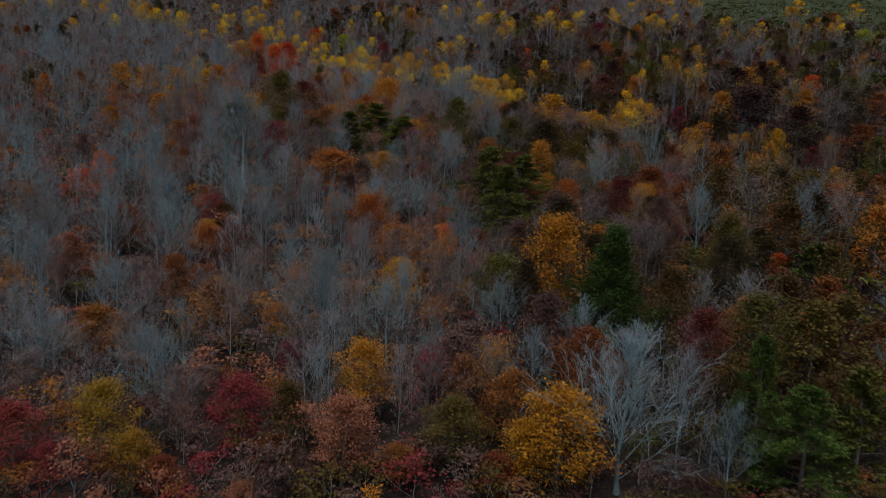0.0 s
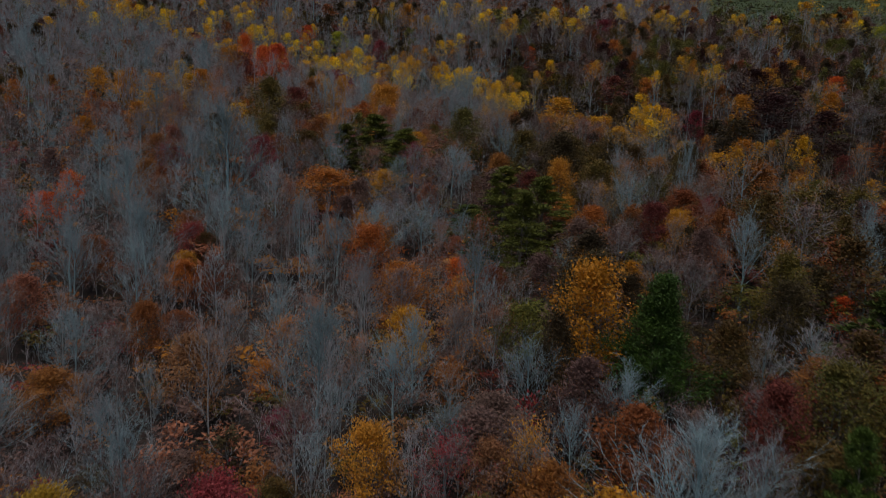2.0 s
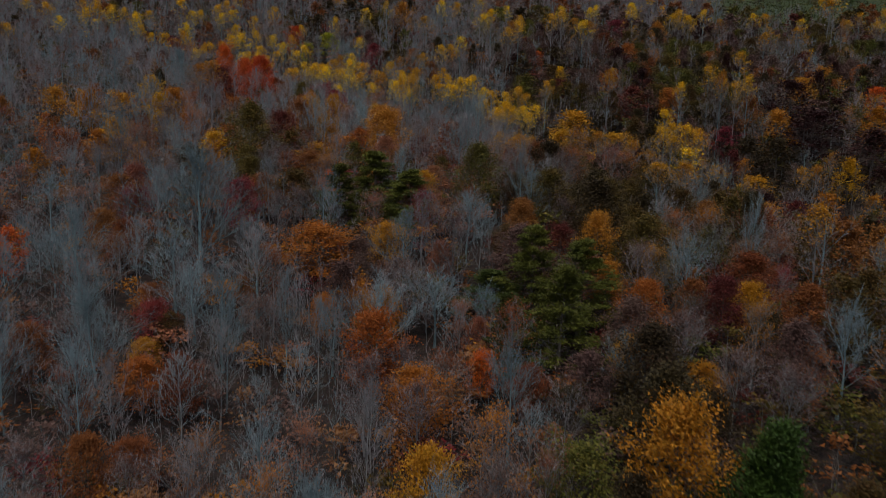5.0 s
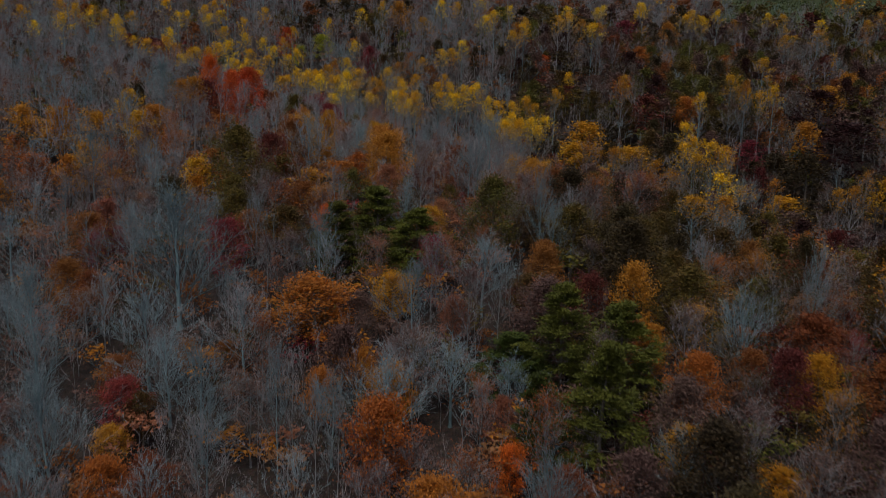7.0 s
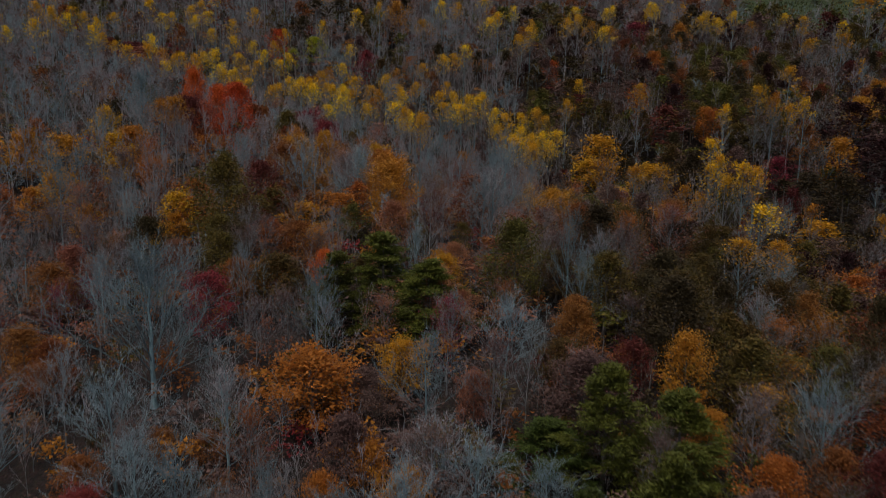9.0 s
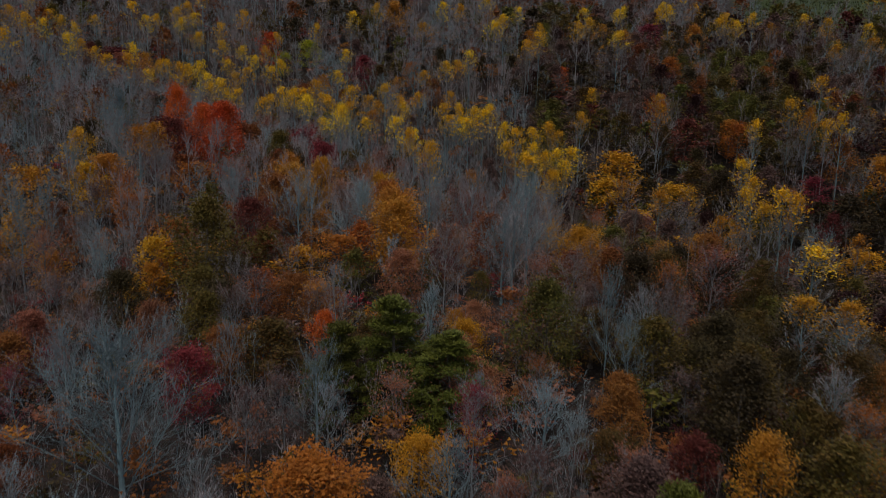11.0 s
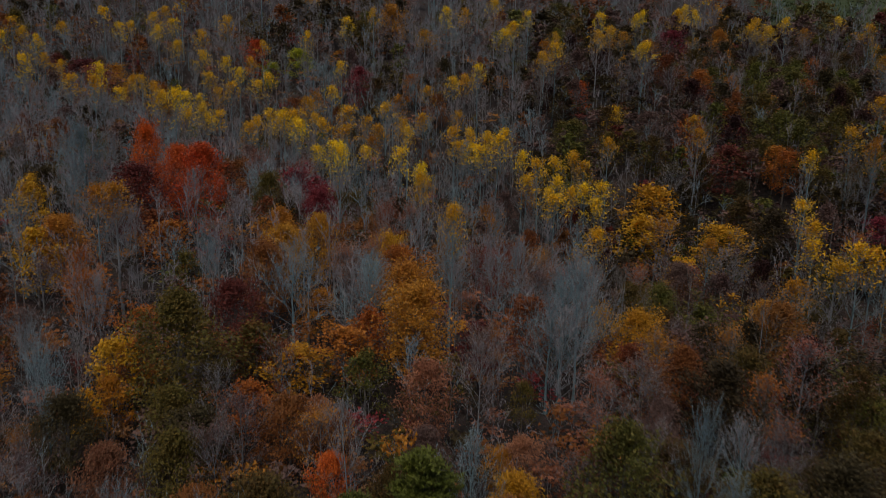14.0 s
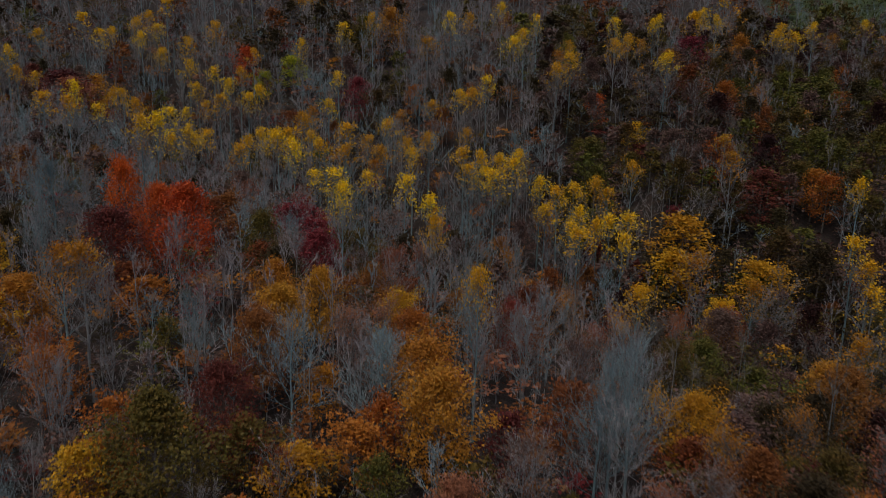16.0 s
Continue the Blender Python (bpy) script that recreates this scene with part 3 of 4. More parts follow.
plant("oak", "rust", -38.4, 130.2, 6.7, 2.5)
plant("maple", "rust", -40.8, 131.0, 7.7, 2.2)
plant("oak", "olive", 20.7, 131.1, 7.2, 2.2)
plant("pine", "needle", -15.1, 138.6, 9.0, 3.4)
plant("oak", "brown", 14.6, 132.5, 11.2, 3.6)
plant("oak", "rust", 6.7, 134.8, 6.9, 2.1)
plant("maple", "rust", 6.8, 136.7, 6.6, 1.8)
plant("oak", "olive", -21.4, 143.2, 7.2, 3.2)
plant("oak", "pink", -3.9, 137.2, 6.8, 2.1)
plant("sparse", "crimson", -40.3, 137.3, 8.7, 1.8)
plant("pine", "needle", -6.5, 138.0, 8.6, 4.2)
plant("maple", "crimson", -26.9, 138.2, 8.1, 2.2)
plant("bare", "", 8.2, 139.7, 10.7, 2.1)
plant("oak", "brown", 13.8, 139.8, 8.1, 2.5)
plant("oak", "brown", 18.0, 139.8, 8.8, 2.7)
plant("oak", "pink", -5.9, 140.3, 7.3, 2.3)
plant("oak", "green", 1.7, 142.5, 11.0, 3.1)
plant("bare", "", -37.9, 141.7, 9.7, 2.1)
plant("tulip", "gold", 27.4, 142.0, 12.4, 2.1)
plant("pine", "needle", -11.0, 141.0, 9.7, 4.4)
plant("oak", "brown", 22.4, 142.3, 7.6, 2.4)
plant("bare", "", -8.0, 142.8, 10.7, 2.1)
plant("maple", "gold", -5.1, 143.0, 6.8, 1.9)
plant("bare", "", 7.1, 143.7, 12.7, 1.9)
plant("sparse", "mauve", 12.6, 144.0, 11.7, 2.0)
plant("maple", "crimson", -40.8, 144.4, 5.2, 1.3)
plant("tulip", "gold", 24.9, 145.3, 11.5, 2.1)
plant("oak", "pink", -41.9, 145.6, 8.2, 2.6)
plant("oak", "olive", -13.2, 145.6, 5.8, 1.8)
plant("bare", "", 11.3, 146.8, 9.7, 2.5)
plant("oak", "olive", 13.2, 146.9, 5.4, 1.6)
plant("sparse", "mauve", 4.8, 147.0, 8.7, 1.9)
plant("maple", "red", -17.2, 147.3, 5.6, 1.5)
plant("maple", "tan", -32.3, 147.5, 7.4, 2.0)
plant("maple", "pink", -4.1, 147.5, 5.9, 1.6)
plant("oak", "olive", -27.8, 147.7, 8.0, 2.5)
plant("maple", "gold", -5.6, 147.8, 5.0, 1.2)
plant("oak", "olive", 16.7, 147.9, 6.5, 2.0)
plant("oak", "mauve", -10.5, 149.9, 5.4, 1.7)
plant("sparse", "rust", -39.6, 150.3, 7.7, 1.9)
plant("sparse", "orange", -18.3, 150.5, 7.7, 2.4)
plant("sparse", "mauve", -23.8, 150.8, 8.7, 2.1)
plant("maple", "rust", -16.9, 153.0, 5.1, 1.2)
plant("maple", "mauve", 7.4, 153.0, 6.4, 1.7)
plant("oak", "olive", -29.3, 153.5, 7.8, 2.4)
plant("maple", "pink", -10.6, 154.1, 8.1, 2.2)
plant("bare", "", -38.7, 154.1, 12.7, 1.9)
plant("sparse", "mauve", -6.5, 154.8, 10.7, 2.3)
plant("oak", "pink", -18.6, 155.1, 5.2, 1.5)
plant("sparse", "brown", -26.6, 155.6, 8.7, 1.8)
plant("maple", "olive", -2.8, 156.6, 5.0, 1.3)
plant("maple", "yellow", -36.8, 156.8, 5.3, 1.4)
plant("maple", "gold", -34.8, 156.9, 6.6, 1.8)
plant("pole", "", 0.3, 157.3, 11.7, 2.6)
plant("sparse", "rust", -4.8, 159.2, 8.7, 2.1)
plant("oak", "olive", -30.3, 159.5, 12.6, 4.0)
plant("oak", "green", -15.3, 159.7, 6.4, 2.0)
# 160 to 200 m up the slope
plant("maple", "gold", -35.6, 160.3, 8.1, 2.2)
plant("bare", "", -0.2, 160.5, 11.6, 3.2)
plant("oak", "rust", 51.2, 160.6, 7.9, 2.7)
plant("bare", "", -49.0, 160.7, 12.7, 2.9)
plant("oak", "orange", -46.2, 161.0, 6.0, 1.9)
plant("sparse", "pink", 22.2, 161.7, 11.7, 3.4)
plant("bare", "", 1.0, 161.6, 14.6, 2.9)
plant("bare", "", 2.6, 162.8, 15.2, 3.1)
plant("tulip", "yellow", 33.1, 162.3, 14.8, 2.2)
plant("maple", "maroon", 16.9, 162.7, 7.1, 1.9)
plant("maple", "orange", -11.2, 163.6, 10.8, 3.0)
plant("maple", "brown", 23.8, 163.7, 9.8, 2.7)
plant("maple", "rust", -1.3, 165.5, 8.9, 2.5)
plant("bare", "", -48.5, 165.6, 12.7, 2.2)
plant("maple", "orange", -35.3, 166.6, 7.3, 2.0)
plant("maple", "gold", 9.1, 166.7, 9.4, 2.6)
plant("maple", "maroon", -27.2, 167.5, 9.2, 2.7)
plant("sparse", "orange", -40.6, 168.8, 11.7, 1.9)
plant("oak", "rust", 26.7, 169.4, 7.8, 2.4)
plant("grand", "", -15.3, 169.5, 12.1, 3.6)
plant("oak", "rust", -49.0, 169.8, 7.5, 2.3)
plant("maple", "orange", -11.8, 169.9, 10.6, 2.9)
plant("maple", "gold", -20.3, 172.1, 6.7, 1.8)
plant("tulip", "yellow", -7.8, 172.3, 15.8, 1.5)
plant("oak", "brown", 22.6, 174.8, 9.4, 2.9)
plant("maple", "rust", -25.5, 175.4, 9.7, 2.8)
plant("tulip", "gold", -39.6, 176.1, 14.6, 2.0)
plant("maple", "olive", 14.6, 176.3, 8.1, 2.3)
plant("sparse", "pink", -15.4, 176.5, 11.7, 2.2)
plant("tulip", "gold", -42.0, 177.0, 13.8, 2.0)
plant("maple", "orange", -12.9, 178.0, 9.6, 2.7)
plant("oak", "olive", -34.0, 178.4, 6.9, 2.1)
plant("maple", "rust", 27.7, 178.6, 11.7, 3.2)
plant("bare", "", -31.8, 179.2, 9.7, 2.2)
plant("sparse", "rust", 38.0, 179.7, 11.7, 1.8)
plant("tulip", "gold", 58.7, 180.2, 13.7, 1.7)
plant("tulip", "yellow", 7.6, 180.5, 14.8, 1.8)
plant("tulip", "gold", 60.8, 180.7, 13.8, 1.7)
plant("bare", "", -35.7, 180.7, 8.7, 2.3)
plant("maple", "orange", -24.4, 180.8, 9.5, 2.6)
plant("tulip", "gold", 29.5, 181.0, 13.8, 1.6)
plant("maple", "orange", -47.2, 181.8, 9.1, 3.0)
plant("oak", "orange", 27.7, 182.6, 10.9, 3.5)
plant("oak", "rust", 85.5, 182.9, 9.7, 4.8)
plant("sparse", "gold", 45.0, 185.4, 12.5, 2.6)
plant("oak", "orange", -25.5, 186.7, 9.4, 2.9)
plant("tulip", "gold", 37.9, 187.3, 16.0, 2.1)
plant("maple", "olive", 14.1, 187.4, 9.2, 2.5)
plant("tulip", "yellow", 40.7, 187.9, 18.0, 2.1)
plant("tulip", "yellow", 42.6, 188.1, 17.3, 2.0)
plant("oak", "gold", 70.1, 188.1, 9.6, 3.0)
plant("sparse", "gold", 34.4, 188.9, 12.5, 2.6)
plant("maple", "rust", -18.5, 189.4, 8.1, 2.2)
plant("maple", "gold", 54.3, 190.4, 7.7, 3.9)
plant("oak", "wine", 75.5, 191.2, 11.7, 5.8)
plant("maple", "gold", -54.2, 191.4, 9.0, 2.5)
plant("sparse", "mauve", 83.0, 192.0, 10.7, 4.3)
plant("tulip", "yellow", 36.8, 192.2, 16.3, 2.0)
plant("maple", "crimson", -1.7, 192.5, 9.5, 1.8)
plant("maple", "maroon", -42.4, 192.6, 11.5, 3.5)
plant("bare", "", -49.3, 192.7, 12.7, 2.5)
plant("maple", "olive", 37.7, 193.3, 8.3, 2.3)
plant("tulip", "yellow", -9.7, 194.3, 15.8, 1.5)
plant("maple", "red", -35.6, 195.5, 13.4, 3.0)
plant("bare", "", -47.2, 195.8, 11.7, 2.3)
plant("oak", "brown", 59.8, 196.0, 11.4, 4.5)
plant("oak", "rust", 94.4, 196.1, 9.7, 3.7)
plant("tulip", "yellow", -19.8, 197.4, 15.8, 1.5)
plant("maple", "red", -39.0, 197.5, 12.5, 2.2)
plant("maple", "gold", -56.1, 198.5, 7.1, 1.9)
plant("maple", "crimson", -22.2, 198.7, 9.6, 2.7)
plant("oak", "brown", 55.5, 199.1, 10.7, 4.9)
plant("sparse", "brown", 29.4, 199.4, 11.7, 2.5)
plant("maple", "flame", -43.2, 199.5, 14.7, 2.0)
plant("tulip", "gold", 27.0, 199.9, 13.5, 1.9)
# 200 to 240 m up the slope
plant("maple", "wine", 67.9, 200.5, 12.7, 5.9)
plant("tulip", "yellow", 41.7, 201.7, 13.8, 2.0)
plant("oak", "gold", 80.6, 201.8, 9.7, 3.2)
plant("sparse", "mauve", 31.8, 202.0, 11.6, 2.5)
plant("maple", "pink", 25.7, 202.2, 8.9, 2.4)
plant("oak", "olive", -28.8, 202.5, 9.9, 2.6)
plant("maple", "olive", -56.3, 203.7, 6.5, 1.8)
plant("oak", "orange", 62.5, 204.2, 11.4, 3.6)
plant("maple", "maroon", -42.6, 204.8, 8.1, 2.2)
plant("maple", "yellow", 26.4, 206.2, 8.7, 2.6)
plant("oak", "green", 92.4, 206.6, 10.7, 3.9)
plant("bare", "", 11.8, 207.1, 13.7, 3.1)
plant("grand", "", -53.4, 207.4, 11.7, 4.7)
plant("maple", "crimson", 54.0, 208.0, 7.7, 2.6)
plant("sparse", "gold", 34.1, 208.2, 10.7, 3.5)
plant("maple", "olive", -19.0, 208.4, 9.4, 2.6)
plant("maple", "crimson", -26.1, 208.8, 10.7, 3.0)
plant("tulip", "yellow", 58.3, 209.6, 15.8, 1.6)
plant("tulip", "gold", 52.8, 210.2, 17.8, 1.5)
plant("tulip", "yellow", 56.3, 210.5, 14.8, 1.6)
plant("maple", "wine", 67.5, 211.2, 12.7, 4.2)
plant("maple", "gold", 32.7, 211.2, 9.7, 3.5)
plant("sparse", "olive", 50.9, 211.8, 13.6, 2.0)
plant("tulip", "yellow", 14.7, 212.1, 14.8, 1.8)
plant("maple", "olive", -30.3, 212.8, 8.3, 2.3)
plant("sparse", "gold", 24.2, 212.8, 11.7, 3.3)
plant("tulip", "yellow", 9.4, 213.0, 14.8, 2.1)
plant("maple", "crimson", -23.8, 213.1, 8.8, 2.4)
plant("oak", "olive", -17.6, 213.2, 6.9, 2.1)
plant("tulip", "gold", 51.4, 214.1, 17.5, 2.0)
plant("sparse", "brown", 53.8, 214.9, 15.1, 2.6)
plant("maple", "gold", 23.0, 216.0, 10.7, 4.2)
plant("tulip", "yellow", 9.2, 216.1, 14.4, 1.7)
plant("tulip", "yellow", 12.5, 216.1, 14.8, 1.6)
plant("oak", "olive", 37.6, 217.1, 9.7, 3.4)
plant("tulip", "yellow", -9.3, 217.2, 14.8, 1.8)
plant("tulip", "gold", 99.4, 217.3, 13.5, 2.0)
plant("maple", "red", 87.7, 217.4, 8.7, 2.4)
plant("oak", "green", 57.3, 217.5, 10.5, 3.3)
plant("sparse", "brown", 65.9, 217.7, 10.7, 3.0)
plant("tulip", "yellow", 17.5, 218.1, 14.8, 2.0)
plant("tulip", "yellow", -44.4, 218.5, 15.8, 1.7)
plant("sparse", "mauve", 101.8, 218.5, 11.7, 2.6)
plant("tulip", "yellow", 14.9, 218.6, 14.3, 2.0)
plant("tulip", "yellow", 11.3, 219.7, 14.8, 1.7)
plant("tulip", "yellow", -46.6, 220.2, 14.8, 1.7)
plant("maple", "gold", 25.4, 220.9, 11.7, 4.5)
plant("tulip", "yellow", 6.4, 221.7, 14.1, 1.8)
plant("oak", "olive", -57.3, 222.2, 7.1, 2.2)
plant("maple", "crimson", -24.9, 222.4, 8.7, 2.5)
plant("tulip", "yellow", -22.4, 223.1, 14.8, 1.9)
plant("tulip", "yellow", 8.6, 223.6, 15.8, 1.8)
plant("tulip", "yellow", -12.7, 223.7, 15.8, 1.8)
plant("tulip", "gold", 15.7, 224.3, 14.8, 2.0)
plant("maple", "orange", 47.6, 225.5, 9.3, 2.6)
plant("tulip", "yellow", 13.9, 225.7, 15.8, 1.8)
plant("sparse", "brown", 29.7, 225.9, 11.7, 3.6)
plant("tulip", "gold", 33.4, 226.2, 15.8, 2.1)
plant("oak", "rust", -54.4, 226.7, 8.6, 2.7)
plant("tulip", "yellow", 11.6, 227.1, 14.1, 1.8)
plant("maple", "maroon", 39.1, 228.1, 10.7, 4.3)
plant("tulip", "yellow", 6.7, 228.1, 14.8, 1.6)
plant("maple", "orange", 47.1, 228.6, 8.0, 2.2)
plant("tulip", "yellow", 0.4, 231.1, 14.7, 2.1)
plant("bare", "", -65.4, 231.4, 12.7, 3.1)
plant("oak", "green", 52.0, 231.5, 10.6, 3.3)
plant("maple", "crimson", 27.8, 231.7, 5.5, 1.5)
plant("oak", "olive", -21.0, 232.0, 7.9, 2.5)
plant("tulip", "yellow", 3.1, 232.1, 15.8, 2.1)
plant("tulip", "yellow", -0.6, 233.8, 14.0, 1.5)
plant("tulip", "yellow", -3.0, 234.7, 14.1, 1.6)
plant("maple", "gold", 8.9, 234.8, 6.4, 1.7)
plant("tulip", "yellow", -1.0, 235.5, 15.8, 1.6)
plant("sparse", "olive", 38.3, 235.5, 10.6, 2.1)
plant("oak", "green", 16.2, 235.6, 11.3, 3.5)
plant("tulip", "yellow", 1.3, 236.0, 14.8, 1.5)
plant("tulip", "yellow", 4.7, 236.1, 14.8, 1.7)
plant("tulip", "gold", 36.3, 236.1, 11.6, 1.6)
plant("tulip", "gold", -17.0, 236.2, 14.8, 1.3)
plant("oak", "olive", 29.5, 236.2, 9.7, 3.0)
plant("oak", "green", 50.6, 236.6, 9.7, 3.7)
plant("oak", "orange", 94.0, 237.9, 9.6, 3.0)
plant("maple", "gold", 85.2, 238.3, 9.4, 2.6)
plant("tulip", "yellow", -3.3, 239.1, 14.8, 2.2)
# 240 to 280 m up the slope
plant("tulip", "gold", -16.0, 240.1, 15.8, 2.0)
plant("tulip", "yellow", -21.9, 243.0, 14.8, 2.2)
plant("oak", "green", 17.6, 243.6, 10.0, 3.1)
plant("oak", "olive", 50.8, 244.2, 10.7, 3.5)
plant("tulip", "yellow", -32.4, 245.9, 15.8, 1.7)
plant("tulip", "yellow", -34.6, 245.9, 15.7, 1.7)
plant("tulip", "yellow", -12.3, 246.0, 14.8, 1.6)
plant("tulip", "yellow", -8.5, 246.2, 14.8, 1.8)
plant("tulip", "yellow", -31.0, 247.9, 15.8, 2.1)
plant("maple", "yellow", 26.1, 250.1, 6.9, 1.9)
plant("tulip", "yellow", -33.6, 250.3, 14.8, 2.1)
plant("tulip", "yellow", -21.8, 250.7, 15.8, 2.2)
plant("sparse", "brown", 36.7, 252.2, 13.4, 1.8)
plant("tulip", "yellow", -15.2, 253.0, 14.8, 1.9)
plant("tulip", "gold", 76.1, 253.5, 14.2, 2.1)
plant("pole", "", 12.7, 254.3, 15.7, 1.9)
plant("tulip", "yellow", 31.8, 255.1, 15.6, 2.2)
plant("tulip", "yellow", 13.6, 257.5, 15.8, 2.0)
plant("tulip", "yellow", 16.4, 259.5, 16.2, 1.9)
plant("oak", "olive", 53.9, 254.7, 9.3, 2.9)
plant("tulip", "gold", -12.6, 255.3, 14.8, 1.9)
plant("sparse", "mauve", 78.6, 255.8, 12.6, 2.7)
plant("oak", "green", 60.7, 256.2, 11.7, 4.4)
plant("tulip", "gold", 85.1, 256.2, 14.8, 2.1)
plant("tulip", "yellow", -51.6, 257.7, 15.8, 1.9)
plant("tulip", "yellow", -2.5, 258.3, 14.8, 1.9)
plant("sparse", "olive", 82.3, 258.5, 12.3, 2.7)
plant("oak", "orange", 44.3, 259.8, 9.6, 3.0)
plant("maple", "red", 21.6, 260.8, 7.3, 2.0)
plant("tulip", "gold", -30.2, 261.9, 14.2, 1.6)
plant("tulip", "gold", -28.3, 262.0, 14.8, 1.6)
plant("tulip", "gold", 34.7, 262.6, 13.6, 2.1)
plant("sparse", "brown", 32.1, 263.1, 10.2, 2.7)
plant("oak", "orange", 51.8, 263.1, 8.2, 2.5)
plant("tulip", "gold", 15.0, 264.2, 15.0, 1.6)
plant("tulip", "yellow", 25.4, 265.0, 15.2, 2.0)
plant("tulip", "yellow", 27.8, 265.0, 15.8, 2.0)
plant("tulip", "gold", 17.0, 265.8, 15.8, 1.6)
plant("tulip", "yellow", -61.9, 266.0, 15.8, 1.6)
plant("oak", "rust", -5.4, 266.3, 8.3, 2.6)
plant("oak", "green", 64.3, 266.5, 9.7, 4.8)
plant("tulip", "yellow", -63.9, 267.9, 14.9, 1.6)
plant("oak", "green", 63.4, 273.1, 8.7, 2.7)
plant("tulip", "yellow", -48.7, 273.1, 13.9, 1.7)
plant("tulip", "yellow", 8.2, 273.3, 15.7, 2.1)
plant("tulip", "yellow", -39.1, 273.4, 15.8, 1.9)
plant("tulip", "yellow", -46.6, 273.9, 14.8, 1.7)
plant("pole", "", 2.8, 274.0, 14.7, 2.6)
plant("tulip", "yellow", -41.4, 274.2, 14.5, 1.9)
plant("oak", "orange", 73.0, 274.8, 8.8, 2.7)
plant("oak", "olive", -17.3, 275.1, 9.7, 3.2)
plant("tulip", "yellow", 59.3, 275.4, 15.1, 1.9)
plant("tulip", "yellow", 10.7, 276.1, 15.8, 2.1)
plant("tulip", "yellow", 63.9, 276.5, 14.5, 1.9)
plant("maple", "orange", -9.7, 276.6, 7.9, 2.2)
plant("oak", "brown", -3.3, 276.7, 10.4, 3.2)
plant("oak", "pink", -74.3, 276.9, 12.7, 5.8)
plant("tulip", "yellow", 61.6, 277.4, 15.8, 1.9)
plant("oak", "brown", 55.5, 278.6, 10.6, 3.3)
plant("maple", "crimson", -21.1, 278.9, 10.7, 3.3)
plant("maple", "orange", 7.7, 279.5, 4.0, 3.0)
# 280 to 320 m up the slope
plant("tulip", "yellow", -46.0, 280.2, 14.7, 1.6)
plant("tulip", "yellow", 120.3, 280.6, 14.8, 2.0)
plant("tulip", "yellow", -51.8, 280.8, 14.1, 1.8)
plant("tulip", "gold", -7.5, 281.0, 14.8, 2.2)
plant("tulip", "yellow", -44.0, 281.9, 15.8, 1.6)
plant("oak", "maroon", -78.1, 282.5, 11.7, 5.8)
plant("tulip", "yellow", -49.6, 283.4, 15.8, 1.8)
plant("tulip", "yellow", 117.9, 283.5, 14.0, 2.0)
plant("oak", "green", 115.3, 284.5, 8.7, 4.3)
plant("maple", "maroon", -84.6, 285.2, 10.0, 2.8)
plant("oak", "orange", -73.2, 288.0, 10.9, 3.4)
plant("oak", "mauve", -23.2, 289.3, 10.7, 3.4)
plant("tulip", "yellow", 39.4, 289.4, 14.4, 1.5)
plant("tulip", "yellow", 41.3, 291.6, 14.8, 1.5)
plant("maple", "crimson", 45.5, 284.0, 11.5, 3.6)
plant("tulip", "yellow", -61.5, 293.5, 14.8, 1.4)
plant("oak", "orange", 59.9, 293.8, 9.6, 3.0)
plant("tulip", "yellow", -56.3, 294.1, 16.8, 2.0)
plant("maple", "lime", -41.2, 295.1, 7.7, 2.1)
plant("tulip", "yellow", -75.0, 297.3, 15.7, 1.7)
plant("maple", "lime", -35.4, 297.5, 8.4, 3.2)
plant("tulip", "yellow", -66.7, 297.7, 15.8, 1.8)
plant("tulip", "yellow", -72.9, 298.5, 15.8, 1.7)
plant("tulip", "yellow", -51.5, 299.3, 16.8, 2.1)
plant("maple", "red", -45.2, 299.4, 10.8, 3.0)
plant("tulip", "yellow", -64.9, 304.2, 14.2, 1.9)
plant("oak", "olive", -21.5, 304.4, 10.9, 3.4)
plant("tulip", "yellow", -69.5, 304.9, 15.1, 1.9)
plant("oak", "olive", -101.0, 305.1, 11.7, 3.9)
plant("maple", "olive", 110.1, 305.8, 9.7, 4.3)
plant("tulip", "yellow", -67.2, 306.7, 15.8, 1.9)
plant("oak", "olive", -24.6, 311.1, 9.8, 3.0)
plant("maple", "lime", 139.3, 307.1, 11.5, 4.6)
plant("oak", "orange", -14.7, 311.5, 12.2, 3.8)
plant("oak", "green", -20.6, 313.9, 9.9, 3.1)
plant("maple", "yellow", 56.6, 313.9, 11.8, 3.3)
plant("oak", "green", -19.1, 318.6, 7.6, 2.3)
# 320 to 360 m up the slope
plant("oak", "green", 28.2, 327.0, 10.0, 4.2)
plant("tulip", "yellow", -32.3, 332.1, 9.4, 2.0)
plant("tulip", "yellow", -37.1, 333.8, 9.4, 2.0)
plant("tulip", "yellow", -34.7, 334.1, 9.5, 2.0)


